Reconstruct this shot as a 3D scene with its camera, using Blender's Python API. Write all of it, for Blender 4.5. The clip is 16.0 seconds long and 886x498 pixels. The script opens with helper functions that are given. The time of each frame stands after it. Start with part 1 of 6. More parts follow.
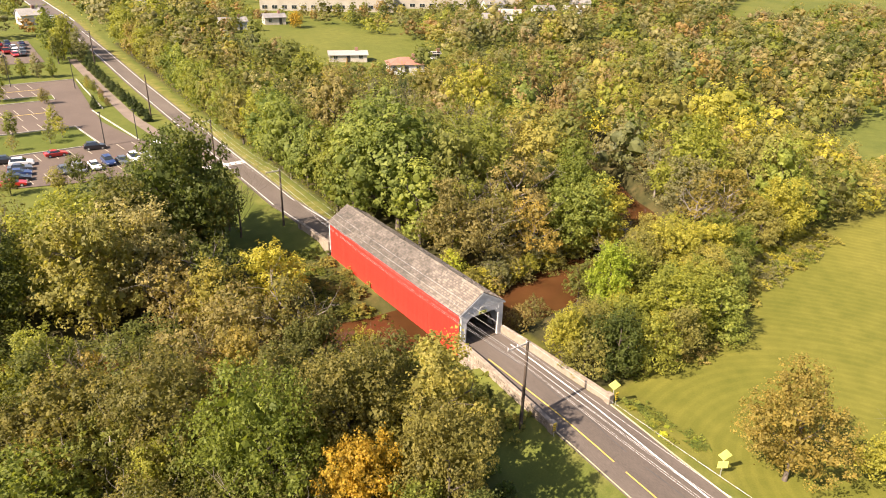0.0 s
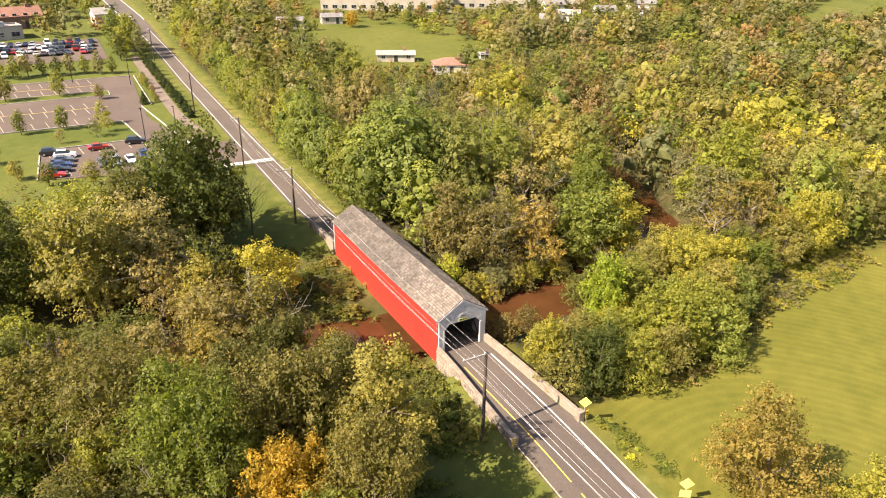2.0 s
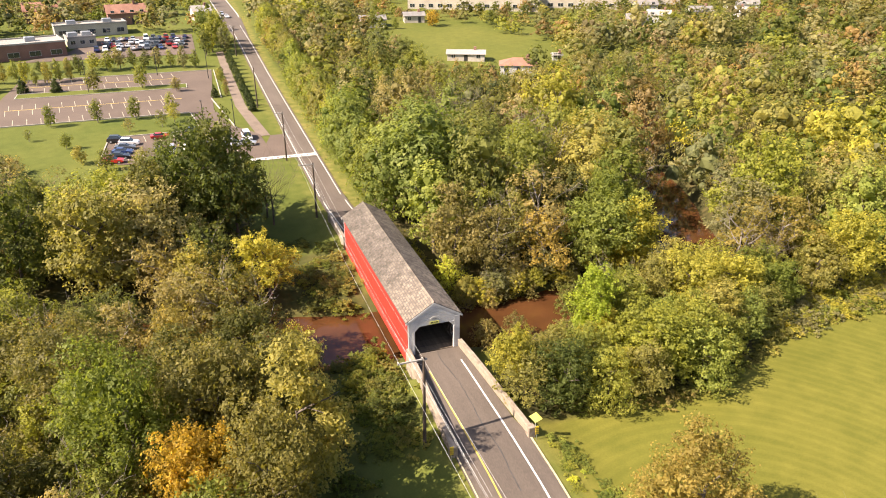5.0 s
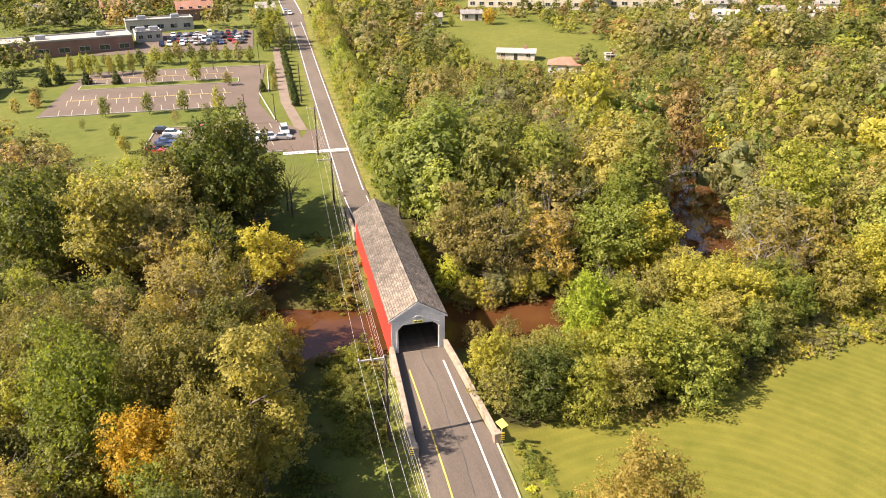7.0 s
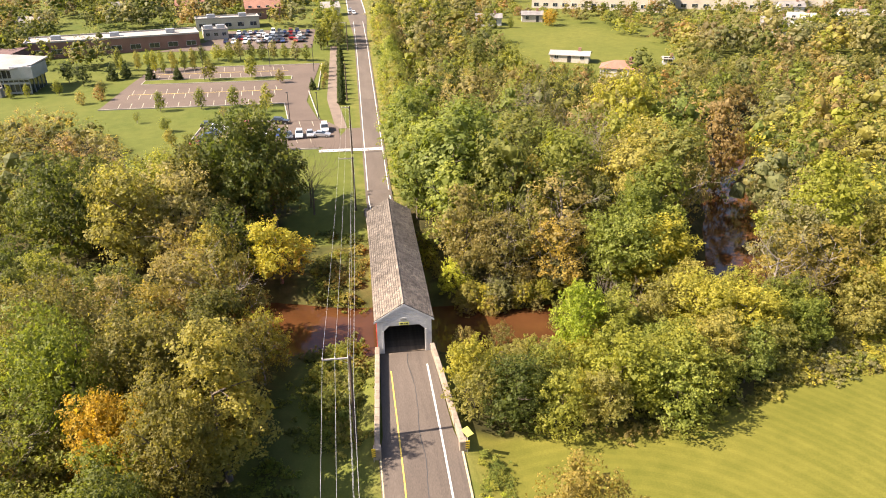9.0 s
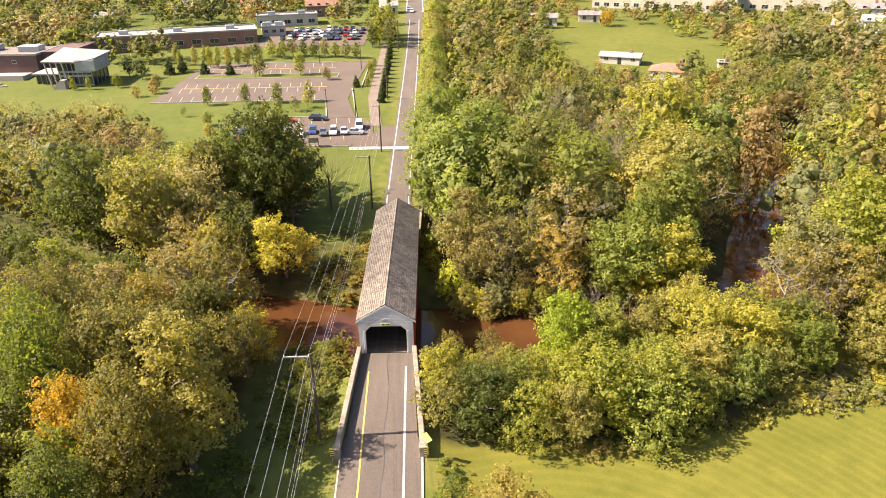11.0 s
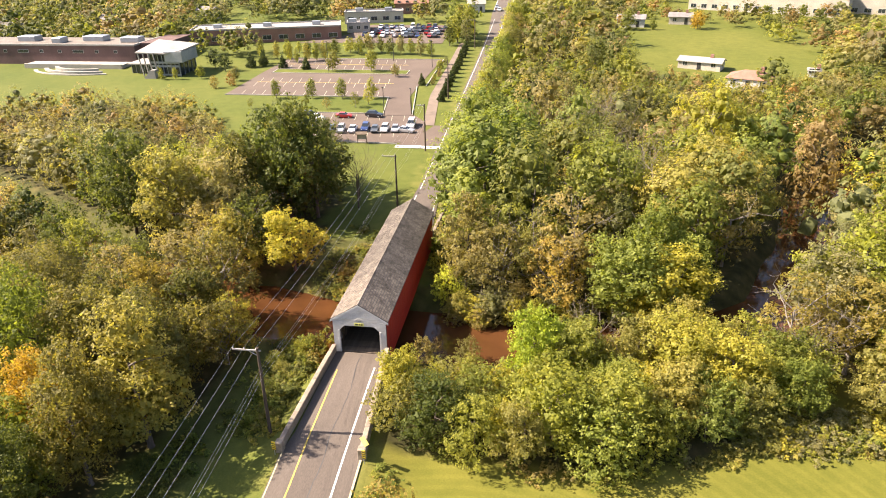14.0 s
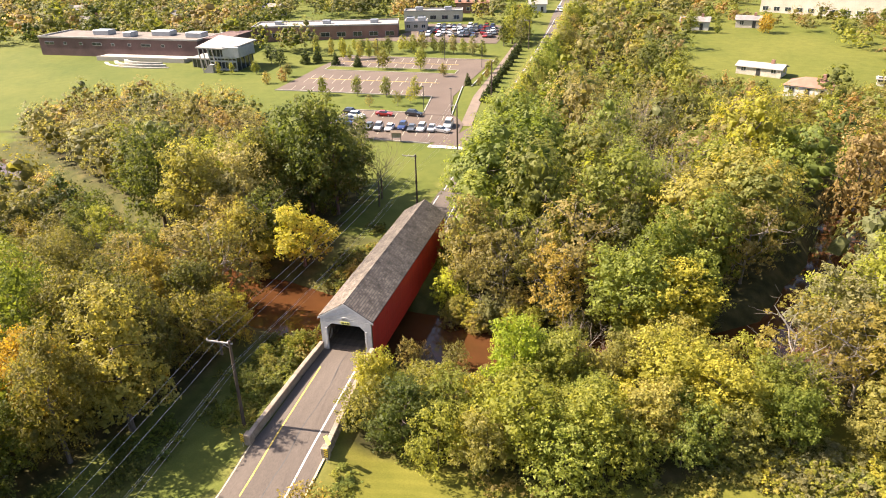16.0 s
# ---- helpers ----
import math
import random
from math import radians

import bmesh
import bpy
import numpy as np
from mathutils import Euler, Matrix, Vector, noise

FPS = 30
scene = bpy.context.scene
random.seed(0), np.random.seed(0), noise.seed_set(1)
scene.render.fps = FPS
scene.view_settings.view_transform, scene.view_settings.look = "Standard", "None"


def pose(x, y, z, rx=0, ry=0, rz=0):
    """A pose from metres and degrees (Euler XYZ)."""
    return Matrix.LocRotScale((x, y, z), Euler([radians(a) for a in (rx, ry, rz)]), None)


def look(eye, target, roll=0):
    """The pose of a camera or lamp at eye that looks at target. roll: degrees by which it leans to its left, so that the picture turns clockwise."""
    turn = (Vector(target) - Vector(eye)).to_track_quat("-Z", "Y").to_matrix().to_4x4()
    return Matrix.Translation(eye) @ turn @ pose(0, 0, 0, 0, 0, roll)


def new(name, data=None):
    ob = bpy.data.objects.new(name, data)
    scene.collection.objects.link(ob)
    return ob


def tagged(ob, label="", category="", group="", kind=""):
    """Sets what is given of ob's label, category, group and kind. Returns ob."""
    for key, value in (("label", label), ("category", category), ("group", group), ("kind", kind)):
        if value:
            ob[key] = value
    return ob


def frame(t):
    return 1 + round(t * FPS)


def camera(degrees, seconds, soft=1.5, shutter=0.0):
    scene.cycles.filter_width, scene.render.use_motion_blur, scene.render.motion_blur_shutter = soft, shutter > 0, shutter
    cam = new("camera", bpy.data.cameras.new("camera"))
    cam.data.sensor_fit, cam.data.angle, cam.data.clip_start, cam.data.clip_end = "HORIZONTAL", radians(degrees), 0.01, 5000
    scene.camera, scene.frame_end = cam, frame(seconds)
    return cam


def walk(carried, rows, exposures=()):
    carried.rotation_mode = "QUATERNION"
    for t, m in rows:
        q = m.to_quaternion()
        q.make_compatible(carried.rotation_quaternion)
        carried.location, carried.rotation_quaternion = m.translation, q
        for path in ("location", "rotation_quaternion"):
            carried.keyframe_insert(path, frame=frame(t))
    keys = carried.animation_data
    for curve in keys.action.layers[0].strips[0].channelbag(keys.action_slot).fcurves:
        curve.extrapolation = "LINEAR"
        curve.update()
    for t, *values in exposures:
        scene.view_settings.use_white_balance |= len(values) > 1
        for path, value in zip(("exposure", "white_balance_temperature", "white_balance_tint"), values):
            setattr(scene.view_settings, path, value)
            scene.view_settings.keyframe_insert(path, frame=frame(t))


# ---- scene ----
cam = camera(65.0, 16.0, soft=1.0)
# seconds, eye x y z, then yaw, pitch and roll in degrees
PATH = [
    (0, -41.615, -49.709, 40.796, -36.080, -24.930, 1.401),
    (0.5, -39.435, -50.830, 40.940, -34.305, -25.095, 1.252),
    (1, -37.282, -51.910, 41.049, -32.587, -25.051, 1.107),
    (1.5, -35.150, -52.947, 41.127, -30.817, -25.171, 0.967),
    (2, -33.034, -53.939, 41.181, -29.531, -25.114, 0.830),
    (2.5, -30.929, -54.883, 41.214, -28.392, -25.197, 0.699),
    (3, -28.832, -55.777, 41.231, -27.133, -25.201, 0.571),
    (3.5, -26.738, -56.619, 41.236, -25.224, -25.371, 0.448),
    (4, -24.644, -57.408, 41.232, -23.397, -25.331, 0.328),
    (6.5, -14.088, -60.485, 41.178, -15.150, -25.354, -0.203),
    (7, -11.949, -60.918, 41.175, -13.529, -25.392, -0.296),
    (7.5, -9.797, -61.288, 41.179, -11.852, -25.315, -0.385),
    (8, -7.635, -61.594, 41.191, -10.035, -25.331, -0.470),
    (8.5, -5.462, -61.835, 41.209, -8.403, -25.319, -0.550),
    (9, -3.279, -62.011, 41.236, -6.832, -25.323, -0.627),
    (11.5, 7.720, -61.908, 41.465, 1.006, -25.410, -0.944),
    (12, 9.917, -61.691, 41.522, 2.495, -25.453, -0.994),
    (12.5, 12.106, -61.410, 41.577, 4.072, -25.480, -1.041),
    (13, 14.281, -61.065, 41.630, 5.762, -25.483, -1.083),
    (13.5, 16.438, -60.657, 41.675, 7.442, -25.482, -1.120),
    (14, 18.571, -60.187, 41.712, 9.001, -25.482, -1.154),
    (14.5, 20.676, -59.656, 41.734, 10.534, -25.492, -1.183),
    (15, 22.745, -59.065, 41.740, 12.202, -25.469, -1.208),
    (15.5, 24.772, -58.416, 41.724, 13.800, -25.506, -1.229),
    (16, 26.750, -57.710, 41.682, 15.447, -25.445, -1.245),
]
walk(cam, [(t, pose(x, y, z, 90 + pitch, 0, yaw) @ pose(0, 0, 0, 0, 0, roll)) for t, x, y, z, yaw, pitch, roll in PATH], exposures=[(0.0, 1.79, 7150, 18), (8.0, 1.92, 7050, 18), (16.0, 2.13, 7000, 18)])

# ---- light ----
SUN_DIR = Vector((-0.72, -0.04, 0.66)).normalized()   # towards the sun
world = bpy.data.worlds.new("sky")
scene.world = world
world.use_nodes = True
wn = world.node_tree
wn.nodes.clear()
w_out = wn.nodes.new("ShaderNodeOutputWorld")
w_bg = wn.nodes.new("ShaderNodeBackground")
w_sky = wn.nodes.new("ShaderNodeTexSky")
w_sky.sky_type = "NISHITA"
w_sky.sun_disc = False
w_sky.sun_elevation = math.asin(SUN_DIR.z)
w_sky.sun_rotation = math.atan2(SUN_DIR.x, SUN_DIR.y)
w_sky.dust_density = 2.0
w_bg.inputs["Strength"].default_value = 0.075
wn.links.new(w_sky.outputs["Color"], w_bg.inputs["Color"])
wn.links.new(w_bg.outputs["Background"], w_out.inputs["Surface"])
sun_data = bpy.data.lights.new("sun", "SUN")
sun_data.energy = 4.7
sun_data.angle = radians(0.6)
sun_data.color = (1.0, 0.91, 0.76)
sun = new("sun", sun_data)
sun.matrix_world = look((0, 0, 80), Vector((0, 0, 80)) - SUN_DIR)


# ---- materials ----
def mat_start(name):
    m = bpy.data.materials.new(name)
    m.use_nodes = True
    nt = m.node_tree
    bsdf = nt.nodes["Principled BSDF"]
    return m, nt, bsdf


def nd(nt, kind, **inputs):
    n = nt.nodes.new(kind)
    for k, v in inputs.items():
        n.inputs[k.replace("_", " ")].default_value = v
    return n


def ramp(nt, fac, stops):
    r = nt.nodes.new("ShaderNodeValToRGB")
    el = r.color_ramp.elements
    while len(el) < len(stops):
        el.new(0.5)
    for e, (p, c) in zip(el, stops):
        e.position, e.color = p, (*c, 1)
    nt.links.new(fac, r.inputs["Fac"])
    return r.outputs["Color"]


def mixc(nt, fac, a, b, mode="MIX"):
    n = nt.nodes.new("ShaderNodeMix")
    n.data_type = "RGBA"
    n.blend_type = mode
    for sock, v in ((n.inputs["Factor"], fac), (n.inputs["A"], a), (n.inputs["B"], b)):
        if isinstance(v, (int, float)):
            sock.default_value = v
        elif isinstance(v, tuple):
            sock.default_value = (*v, 1)
        else:
            nt.links.new(v, sock)
    return n.outputs["Result"]


def coords(nt, scale=(1, 1, 1), kind="Object"):
    tc = nt.nodes.new("ShaderNodeTexCoord")
    mp = nt.nodes.new("ShaderNodeMapping")
    mp.inputs["Scale"].default_value = scale
    nt.links.new(tc.outputs[kind], mp.inputs["Vector"])
    return mp.outputs["Vector"]


def noise_of(nt, vec, scale, detail=4.0, rough=0.55):
    n = nd(nt, "ShaderNodeTexNoise", Scale=scale, Detail=detail, Roughness=rough)
    nt.links.new(vec, n.inputs["Vector"])
    return n.outputs["Fac"]


def bump(nt, bsdf, height, strength=0.3, distance=0.05):
    b = nd(nt, "ShaderNodeBump", Strength=strength, Distance=distance)
    nt.links.new(height, b.inputs["Height"])
    nt.links.new(b.outputs["Normal"], bsdf.inputs["Normal"])


def surface(name, dark, light, scale=3.0, fine=30.0, rough=0.8, metal=0.0, stretch=(1, 1, 1), vary=0.0, bumped=0.25, depth=0.02):
    """A surface with variation at two scales, and from piece to piece where vary is set."""
    m, nt, bsdf = mat_start(name)
    vec = coords(nt, stretch)
    big, small = noise_of(nt, vec, scale), noise_of(nt, vec, fine, 6.0)
    col = ramp(nt, big, [(0.3, dark), (0.7, light)])
    grain = ramp(nt, small, [(0.25, (0.72, 0.72, 0.72)), (0.75, (1.22, 1.22, 1.22))])
    col = mixc(nt, 1.0, col, grain, "MULTIPLY")
    if vary:
        info = nt.nodes.new("ShaderNodeObjectInfo")
        g = ramp(nt, info.outputs["Random"], [(0.0, (1 - vary,) * 3), (1.0, (1 + vary,) * 3)])
        col = mixc(nt, 1.0, col, g, "MULTIPLY")
    nt.links.new(col, bsdf.inputs["Base Color"])
    bsdf.inputs["Roughness"].default_value = rough
    bsdf.inputs["Metallic"].default_value = metal
    if bumped:
        bump(nt, bsdf, small, bumped, depth)
    return m


def leaf_mat(name, tones, clump=0.5, vary=0.33):
    """Foliage: leaf-to-leaf tone, clump-to-clump tone, tree-to-tree tone, and light through the leaf."""
    m, nt, bsdf = mat_start(name)
    geo = nt.nodes.new("ShaderNodeNewGeometry")
    info = nt.nodes.new("ShaderNodeObjectInfo")
    vec = coords(nt)
    big = noise_of(nt, vec, clump, 2.0)
    add = nd(nt, "ShaderNodeMath")
    add.operation = "MULTIPLY_ADD"
    nt.links.new(geo.outputs["Random Per Island"], add.inputs[0])
    add.inputs[1].default_value = 0.24
    mul = nd(nt, "ShaderNodeMath")
    mul.operation = "MULTIPLY_ADD"
    nt.links.new(big, mul.inputs[0])
    mul.inputs[1].default_value, mul.inputs[2].default_value = 0.55, 0.09
    nt.links.new(mul.outputs[0], add.inputs[2])
    n = len(tones)
    col = ramp(nt, add.outputs[0], [(0.08 + 0.84 * i / (n - 1), c) for i, c in enumerate(tones)])
    own = nt.nodes.new("ShaderNodeAttribute")
    own.attribute_name = "tree"
    who = nd(nt, "ShaderNodeMath")
    who.operation = "ADD"
    nt.links.new(info.outputs["Random"], who.inputs[0])
    nt.links.new(own.outputs["Fac"], who.inputs[1])
    each = nd(nt, "ShaderNodeMath")
    each.operation = "FRACT"
    nt.links.new(who.outputs[0], each.inputs[0])
    tint = ramp(nt, each.outputs[0], [(0.0, (1 - vary, 1 - 0.7 * vary, 1 - vary)), (0.5, (1.0, 1.0, 1.0)), (1.0, (1 + vary, 1 + 0.8 * vary, 1 + 0.3 * vary))])
    col = mixc(nt, 1.0, col, tint, "MULTIPLY")
    leaf = nd(nt, "ShaderNodeMath")
    leaf.operation = "FRACT"
    far = nd(nt, "ShaderNodeMath")
    far.operation = "MULTIPLY"
    far.inputs[1].default_value = 7.31
    nt.links.new(geo.outputs["Random Per Island"], far.inputs[0])
    nt.links.new(far.outputs[0], leaf.inputs[0])
    col = mixc(nt, 1.0, col, ramp(nt, leaf.outputs[0], [(0.0, (0.82, 0.83, 0.84)), (0.6, (1.0, 1.0, 1.0)), (1.0, (1.18, 1.17, 1.15))]), "MULTIPLY")
    # random tone of each spray; its low end also paints shade inside the crown
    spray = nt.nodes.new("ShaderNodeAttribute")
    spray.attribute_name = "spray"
    tone_and_shade = nd(nt, "ShaderNodeMath")
    tone_and_shade.operation = "MULTIPLY_ADD"
    nt.links.new(spray.outputs["Fac"], tone_and_shade.inputs[0])
    tone_and_shade.inputs[1].default_value, tone_and_shade.inputs[2].default_value = 0.5, 0.5
    col = mixc(nt, 1.0, col, ramp(nt, tone_and_shade.outputs[0], [(0.0, (0.80, 0.84, 0.84)), (0.5, (1.0, 1.0, 1.0)), (1.0, (1.17, 1.12, 1.06))]), "MULTIPLY")
    nt.links.new(col, bsdf.inputs["Base Color"])
    bsdf.inputs["Roughness"].default_value = 0.62
    bsdf.inputs["Specular IOR Level"].default_value = 0.25
    trans = nd(nt, "ShaderNodeBsdfTranslucent")
    nt.links.new(mixc(nt, 1.0, col, (1.58, 1.54, 0.84), "MULTIPLY"), trans.inputs["Color"])
    mx = nd(nt, "ShaderNodeMixShader", Fac=0.50)
    out = nt.nodes["Material Output"]
    nt.links.new(bsdf.outputs[0], mx.inputs[1])
    nt.links.new(trans.outputs[0], mx.inputs[2])
    nt.links.new(mx.outputs[0], out.inputs["Surface"])
    return m


LEAF = {
    "green": leaf_mat("leaf_green", [(0.099, 0.112, 0.023), (0.194, 0.206, 0.040), (0.303, 0.297, 0.060)]),
    "deep": leaf_mat("leaf_deep", [(0.058, 0.069, 0.018), (0.112, 0.124, 0.030), (0.184, 0.190, 0.046)]),
    "olive": leaf_mat("leaf_olive", [(0.122, 0.115, 0.034), (0.218, 0.202, 0.055), (0.318, 0.284, 0.080)]),
    "lime": leaf_mat("leaf_lime", [(0.25, 0.27, 0.035), (0.385, 0.405, 0.055), (0.515, 0.53, 0.09)]),
    "yellow": leaf_mat("leaf_yellow", [(0.176, 0.168, 0.028), (0.300, 0.280, 0.047), (0.420, 0.380, 0.070)]),
    "gold": leaf_mat("leaf_gold", [(0.150, 0.108, 0.020), (0.275, 0.195, 0.029), (0.415, 0.275, 0.034)]),
    "rust": leaf_mat("leaf_rust", [(0.145, 0.096, 0.040), (0.245, 0.166, 0.066), (0.340, 0.235, 0.094)]),
    "tan": leaf_mat("leaf_tan", [(0.132, 0.108, 0.040), (0.230, 0.189, 0.068), (0.325, 0.270, 0.098)]),
    "amber": leaf_mat("leaf_amber", [(0.150, 0.114, 0.030), (0.262, 0.200, 0.050), (0.370, 0.284, 0.070)]),
    "fresh": leaf_mat("leaf_fresh", [(0.088, 0.112, 0.026), (0.170, 0.200, 0.046), (0.270, 0.292, 0.074)]),
    # sage and dun: greyed, bluer tones with distance haze put into the colour
    "sage": leaf_mat("leaf_sage_haze", [(0.130, 0.122, 0.058), (0.214, 0.198, 0.090), (0.308, 0.278, 0.126)]),
    "dun": leaf_mat("leaf_dun_haze", [(0.155, 0.118, 0.062), (0.250, 0.192, 0.098), (0.340, 0.265, 0.138)]),
    "moss": leaf_mat("leaf_moss", [(0.072, 0.068, 0.020), (0.132, 0.122, 0.034), (0.205, 0.182, 0.050)]),
    "needle": leaf_mat("leaf_needle", [(0.040, 0.056, 0.020), (0.068, 0.088, 0.032), (0.105, 0.126, 0.048)]),
}
M_BARK = surface("bark", (0.055, 0.042, 0.032), (0.13, 0.105, 0.085), 4, 40, 0.9, stretch=(1, 1, 0.25), bumped=0.6)
M_PALEBARK = surface("pale_bark", (0.13, 0.11, 0.092), (0.25, 0.22, 0.19), 4, 40, 0.9, stretch=(1, 1, 0.3), bumped=0.4)
M_RED = surface("red_board_paint", (0.367, 0.020, 0.013), (0.468, 0.031, 0.018), 0.9, 18, 0.6, stretch=(1, 1, 0.15), vary=0.09, bumped=0.15)
M_WHITE = surface("white_board_paint", (0.400, 0.398, 0.400), (0.500, 0.497, 0.495), 1.5, 25, 0.55, vary=0.03, bumped=0.12)
M_SHAKE = surface("weathered_shake", (0.064, 0.053, 0.043), (0.132, 0.111, 0.092), 0.55, 22, 0.9, vary=0.36, bumped=0.5)
M_TIMBER = surface("old_timber", (0.07, 0.050, 0.034), (0.16, 0.120, 0.085), 2, 30, 0.85, vary=0.2, bumped=0.3)
M_STONE = surface("rubble_stone", (0.138, 0.108, 0.081), (0.252, 0.210, 0.168), 2.2, 20, 0.9, vary=0.25, bumped=0.5)
M_MORTAR = surface("lime_mortar", (0.198, 0.160, 0.120), (0.275, 0.225, 0.175), 3, 30, 0.95, bumped=0.4)
M_CAP = surface("cap_stone", (0.165, 0.132, 0.100), (0.255, 0.208, 0.164), 1.6, 24, 0.9, vary=0.12, bumped=0.35)
M_ASPHALT = surface("worn_asphalt", (0.071, 0.056, 0.046), (0.103, 0.082, 0.067), 0.35, 14, 0.88, stretch=(1, 0.25, 1), bumped=0.3)
M_LOT = surface("lot_asphalt", (0.074, 0.053, 0.041), (0.104, 0.076, 0.060), 0.12, 8, 0.9, bumped=0.2)
M_SIDING = surface("white_siding", (0.374, 0.367, 0.353), (0.475, 0.468, 0.446), 0.4, 8, 0.7, bumped=0.1)
M_LINE_W = surface("white_road_paint", (0.446, 0.446, 0.432), (0.576, 0.576, 0.562), 2.5, 16, 0.7, bumped=0.1)
M_LINE_Y = surface("yellow_road_paint", (0.432, 0.302, 0.050), (0.533, 0.403, 0.101), 2.5, 16, 0.7, bumped=0.1)
M_LINE_P = surface("pale_edge_paint", (0.34, 0.29, 0.17), (0.45, 0.40, 0.25), 2.5, 16, 0.75, bumped=0.1)
M_TAR = surface("tar_seam", (0.03, 0.03, 0.032), (0.055, 0.053, 0.052), 3, 20, 0.6, bumped=0.1)
M_POLE = surface("pole_wood", (0.038, 0.026, 0.019), (0.082, 0.058, 0.042), 3, 30, 0.9, stretch=(1, 1, 0.1), bumped=0.3)
M_GREYWOOD = surface("grey_arm_wood", (0.210, 0.189, 0.175), (0.322, 0.301, 0.280), 3, 30, 0.85, bumped=0.2)
M_STEEL = surface("galvanised_steel", (0.42, 0.43, 0.44), (0.58, 0.59, 0.60), 4, 40, 0.45, metal=0.7, bumped=0.05)
M_WIRE = surface("aluminium_cable", (0.34, 0.34, 0.34), (0.46, 0.46, 0.46), 4, 40, 0.5, metal=0.3, bumped=0.0)
M_CERAMIC = surface("insulator_glaze", (0.55, 0.54, 0.52), (0.7, 0.69, 0.66), 4, 30, 0.25, bumped=0.0)
M_SIGN_Y = surface("sign_yellow_green", (0.58, 0.57, 0.12), (0.68, 0.67, 0.18), 2, 20, 0.45, bumped=0.05)
M_SIGN_Y2 = surface("sign_yellow", (0.74, 0.50, 0.03), (0.86, 0.62, 0.06), 2, 20, 0.45, bumped=0.05)
M_BLACK = surface("black_paint", (0.012, 0.012, 0.012), (0.03, 0.03, 0.03), 3, 20, 0.5, bumped=0.05)
M_TYRE = surface("tyre_rubber", (0.012, 0.012, 0.013), (0.028, 0.028, 0.028), 5, 30, 0.85, bumped=0.1)


def glass_mat(name, tint, rough=0.05):
    m, nt, bsdf = mat_start(name)
    bsdf.inputs["Base Color"].default_value = (*tint, 1)
    bsdf.inputs["Roughness"].default_value = rough
    bsdf.inputs["Specular IOR Level"].default_value = 0.8
    return m


M_GLASS = glass_mat("window_glass", (0.02, 0.026, 0.032))


def water_mat():
    m, nt, bsdf = mat_start("muddy_water")
    vec = coords(nt)
    big = noise_of(nt, vec, 0.22, 3)
    col = ramp(nt, big, [(0.3, (0.048, 0.020, 0.008)), (0.7, (0.074, 0.031, 0.012))])
    nt.links.new(col, bsdf.inputs["Base Color"])
    bsdf.inputs["Roughness"].default_value = 0.07
    bsdf.inputs["Specular IOR Level"].default_value = 0.5
    bsdf.inputs["IOR"].default_value = 1.33
    bump(nt, bsdf, noise_of(nt, coords(nt, (1, 1, 1)), 2.5, 3), 0.06, 0.05)
    return m


M_WATER = water_mat()


def ground_mat():
    """Mown grass, rough verge, leaf litter and painted tree shade, by the masks for litter, 'field' and 'path' on the
    sheet.
    """
    m, nt, bsdf = mat_start("grass_litter_and_shade")
    vec = coords(nt)
    big, mid, fine = noise_of(nt, vec, 0.045, 4), noise_of(nt, vec, 0.5, 5), noise_of(nt, vec, 7.0, 6)
    lawn = ramp(nt, big, [(0.3, (0.062, 0.081, 0.015)), (0.7, (0.098, 0.106, 0.023))])
    field = ramp(nt, big, [(0.28, (0.083, 0.088, 0.013)), (0.72, (0.124, 0.116, 0.021))])
    wave = nd(nt, "ShaderNodeTexWave", Scale=0.26, Distortion=3.0, Detail=3.0)
    wave.wave_type = "RINGS"
    wave.rings_direction = "Z"
    wave.inputs["Detail Scale"].default_value = 0.25
    rows = nd(nt, "ShaderNodeVectorMath")
    rows.operation = "SUBTRACT"
    rows.inputs[1].default_value = (14.0, -35.0, 0.0)
    nt.links.new(coords(nt), rows.inputs[0])
    nt.links.new(rows.outputs[0], wave.inputs["Vector"])
    mow = ramp(nt, wave.outputs["Fac"], [(0.40, (0.965, 0.972, 0.96)), (0.85, (1.07, 1.055, 1.08))])
    field = mixc(nt, 1.0, field, mow, "MULTIPLY")
    litter_and_shade = ramp(nt, mid, [(0.3, (0.026, 0.026, 0.010)), (0.5, (0.046, 0.042, 0.015)), (0.72, (0.072, 0.056, 0.023))])
    verge = ramp(nt, mid, [(0.3, (0.085, 0.105, 0.018)), (0.7, (0.185, 0.150, 0.050))])

    def mask(key):
        a = nt.nodes.new("ShaderNodeAttribute")
        a.attribute_name = key
        return a.outputs["Fac"]
    col = mixc(nt, mask("field"), lawn, field)
    col = mixc(nt, mask("verge"), col, verge)
    col = mixc(nt, mask("litter_and_shade"), col, litter_and_shade)
    patch = ramp(nt, mid, [(0.25, (0.82, 0.86, 0.80)), (0.75, (1.15, 1.12, 1.16))])
    blade = ramp(nt, fine, [(0.25, (0.84, 0.85, 0.83)), (0.75, (1.15, 1.14, 1.15))])
    col = mixc(nt, 1.0, mixc(nt, 1.0, col, patch, "MULTIPLY"), blade, "MULTIPLY")
    nt.links.new(col, bsdf.inputs["Base Color"])
    bsdf.inputs["Roughness"].default_value = 0.95
    bsdf.inputs["Specular IOR Level"].default_value = 0.15
    bump(nt, bsdf, fine, 0.35, 0.06)
    return m


M_GROUND = ground_mat()


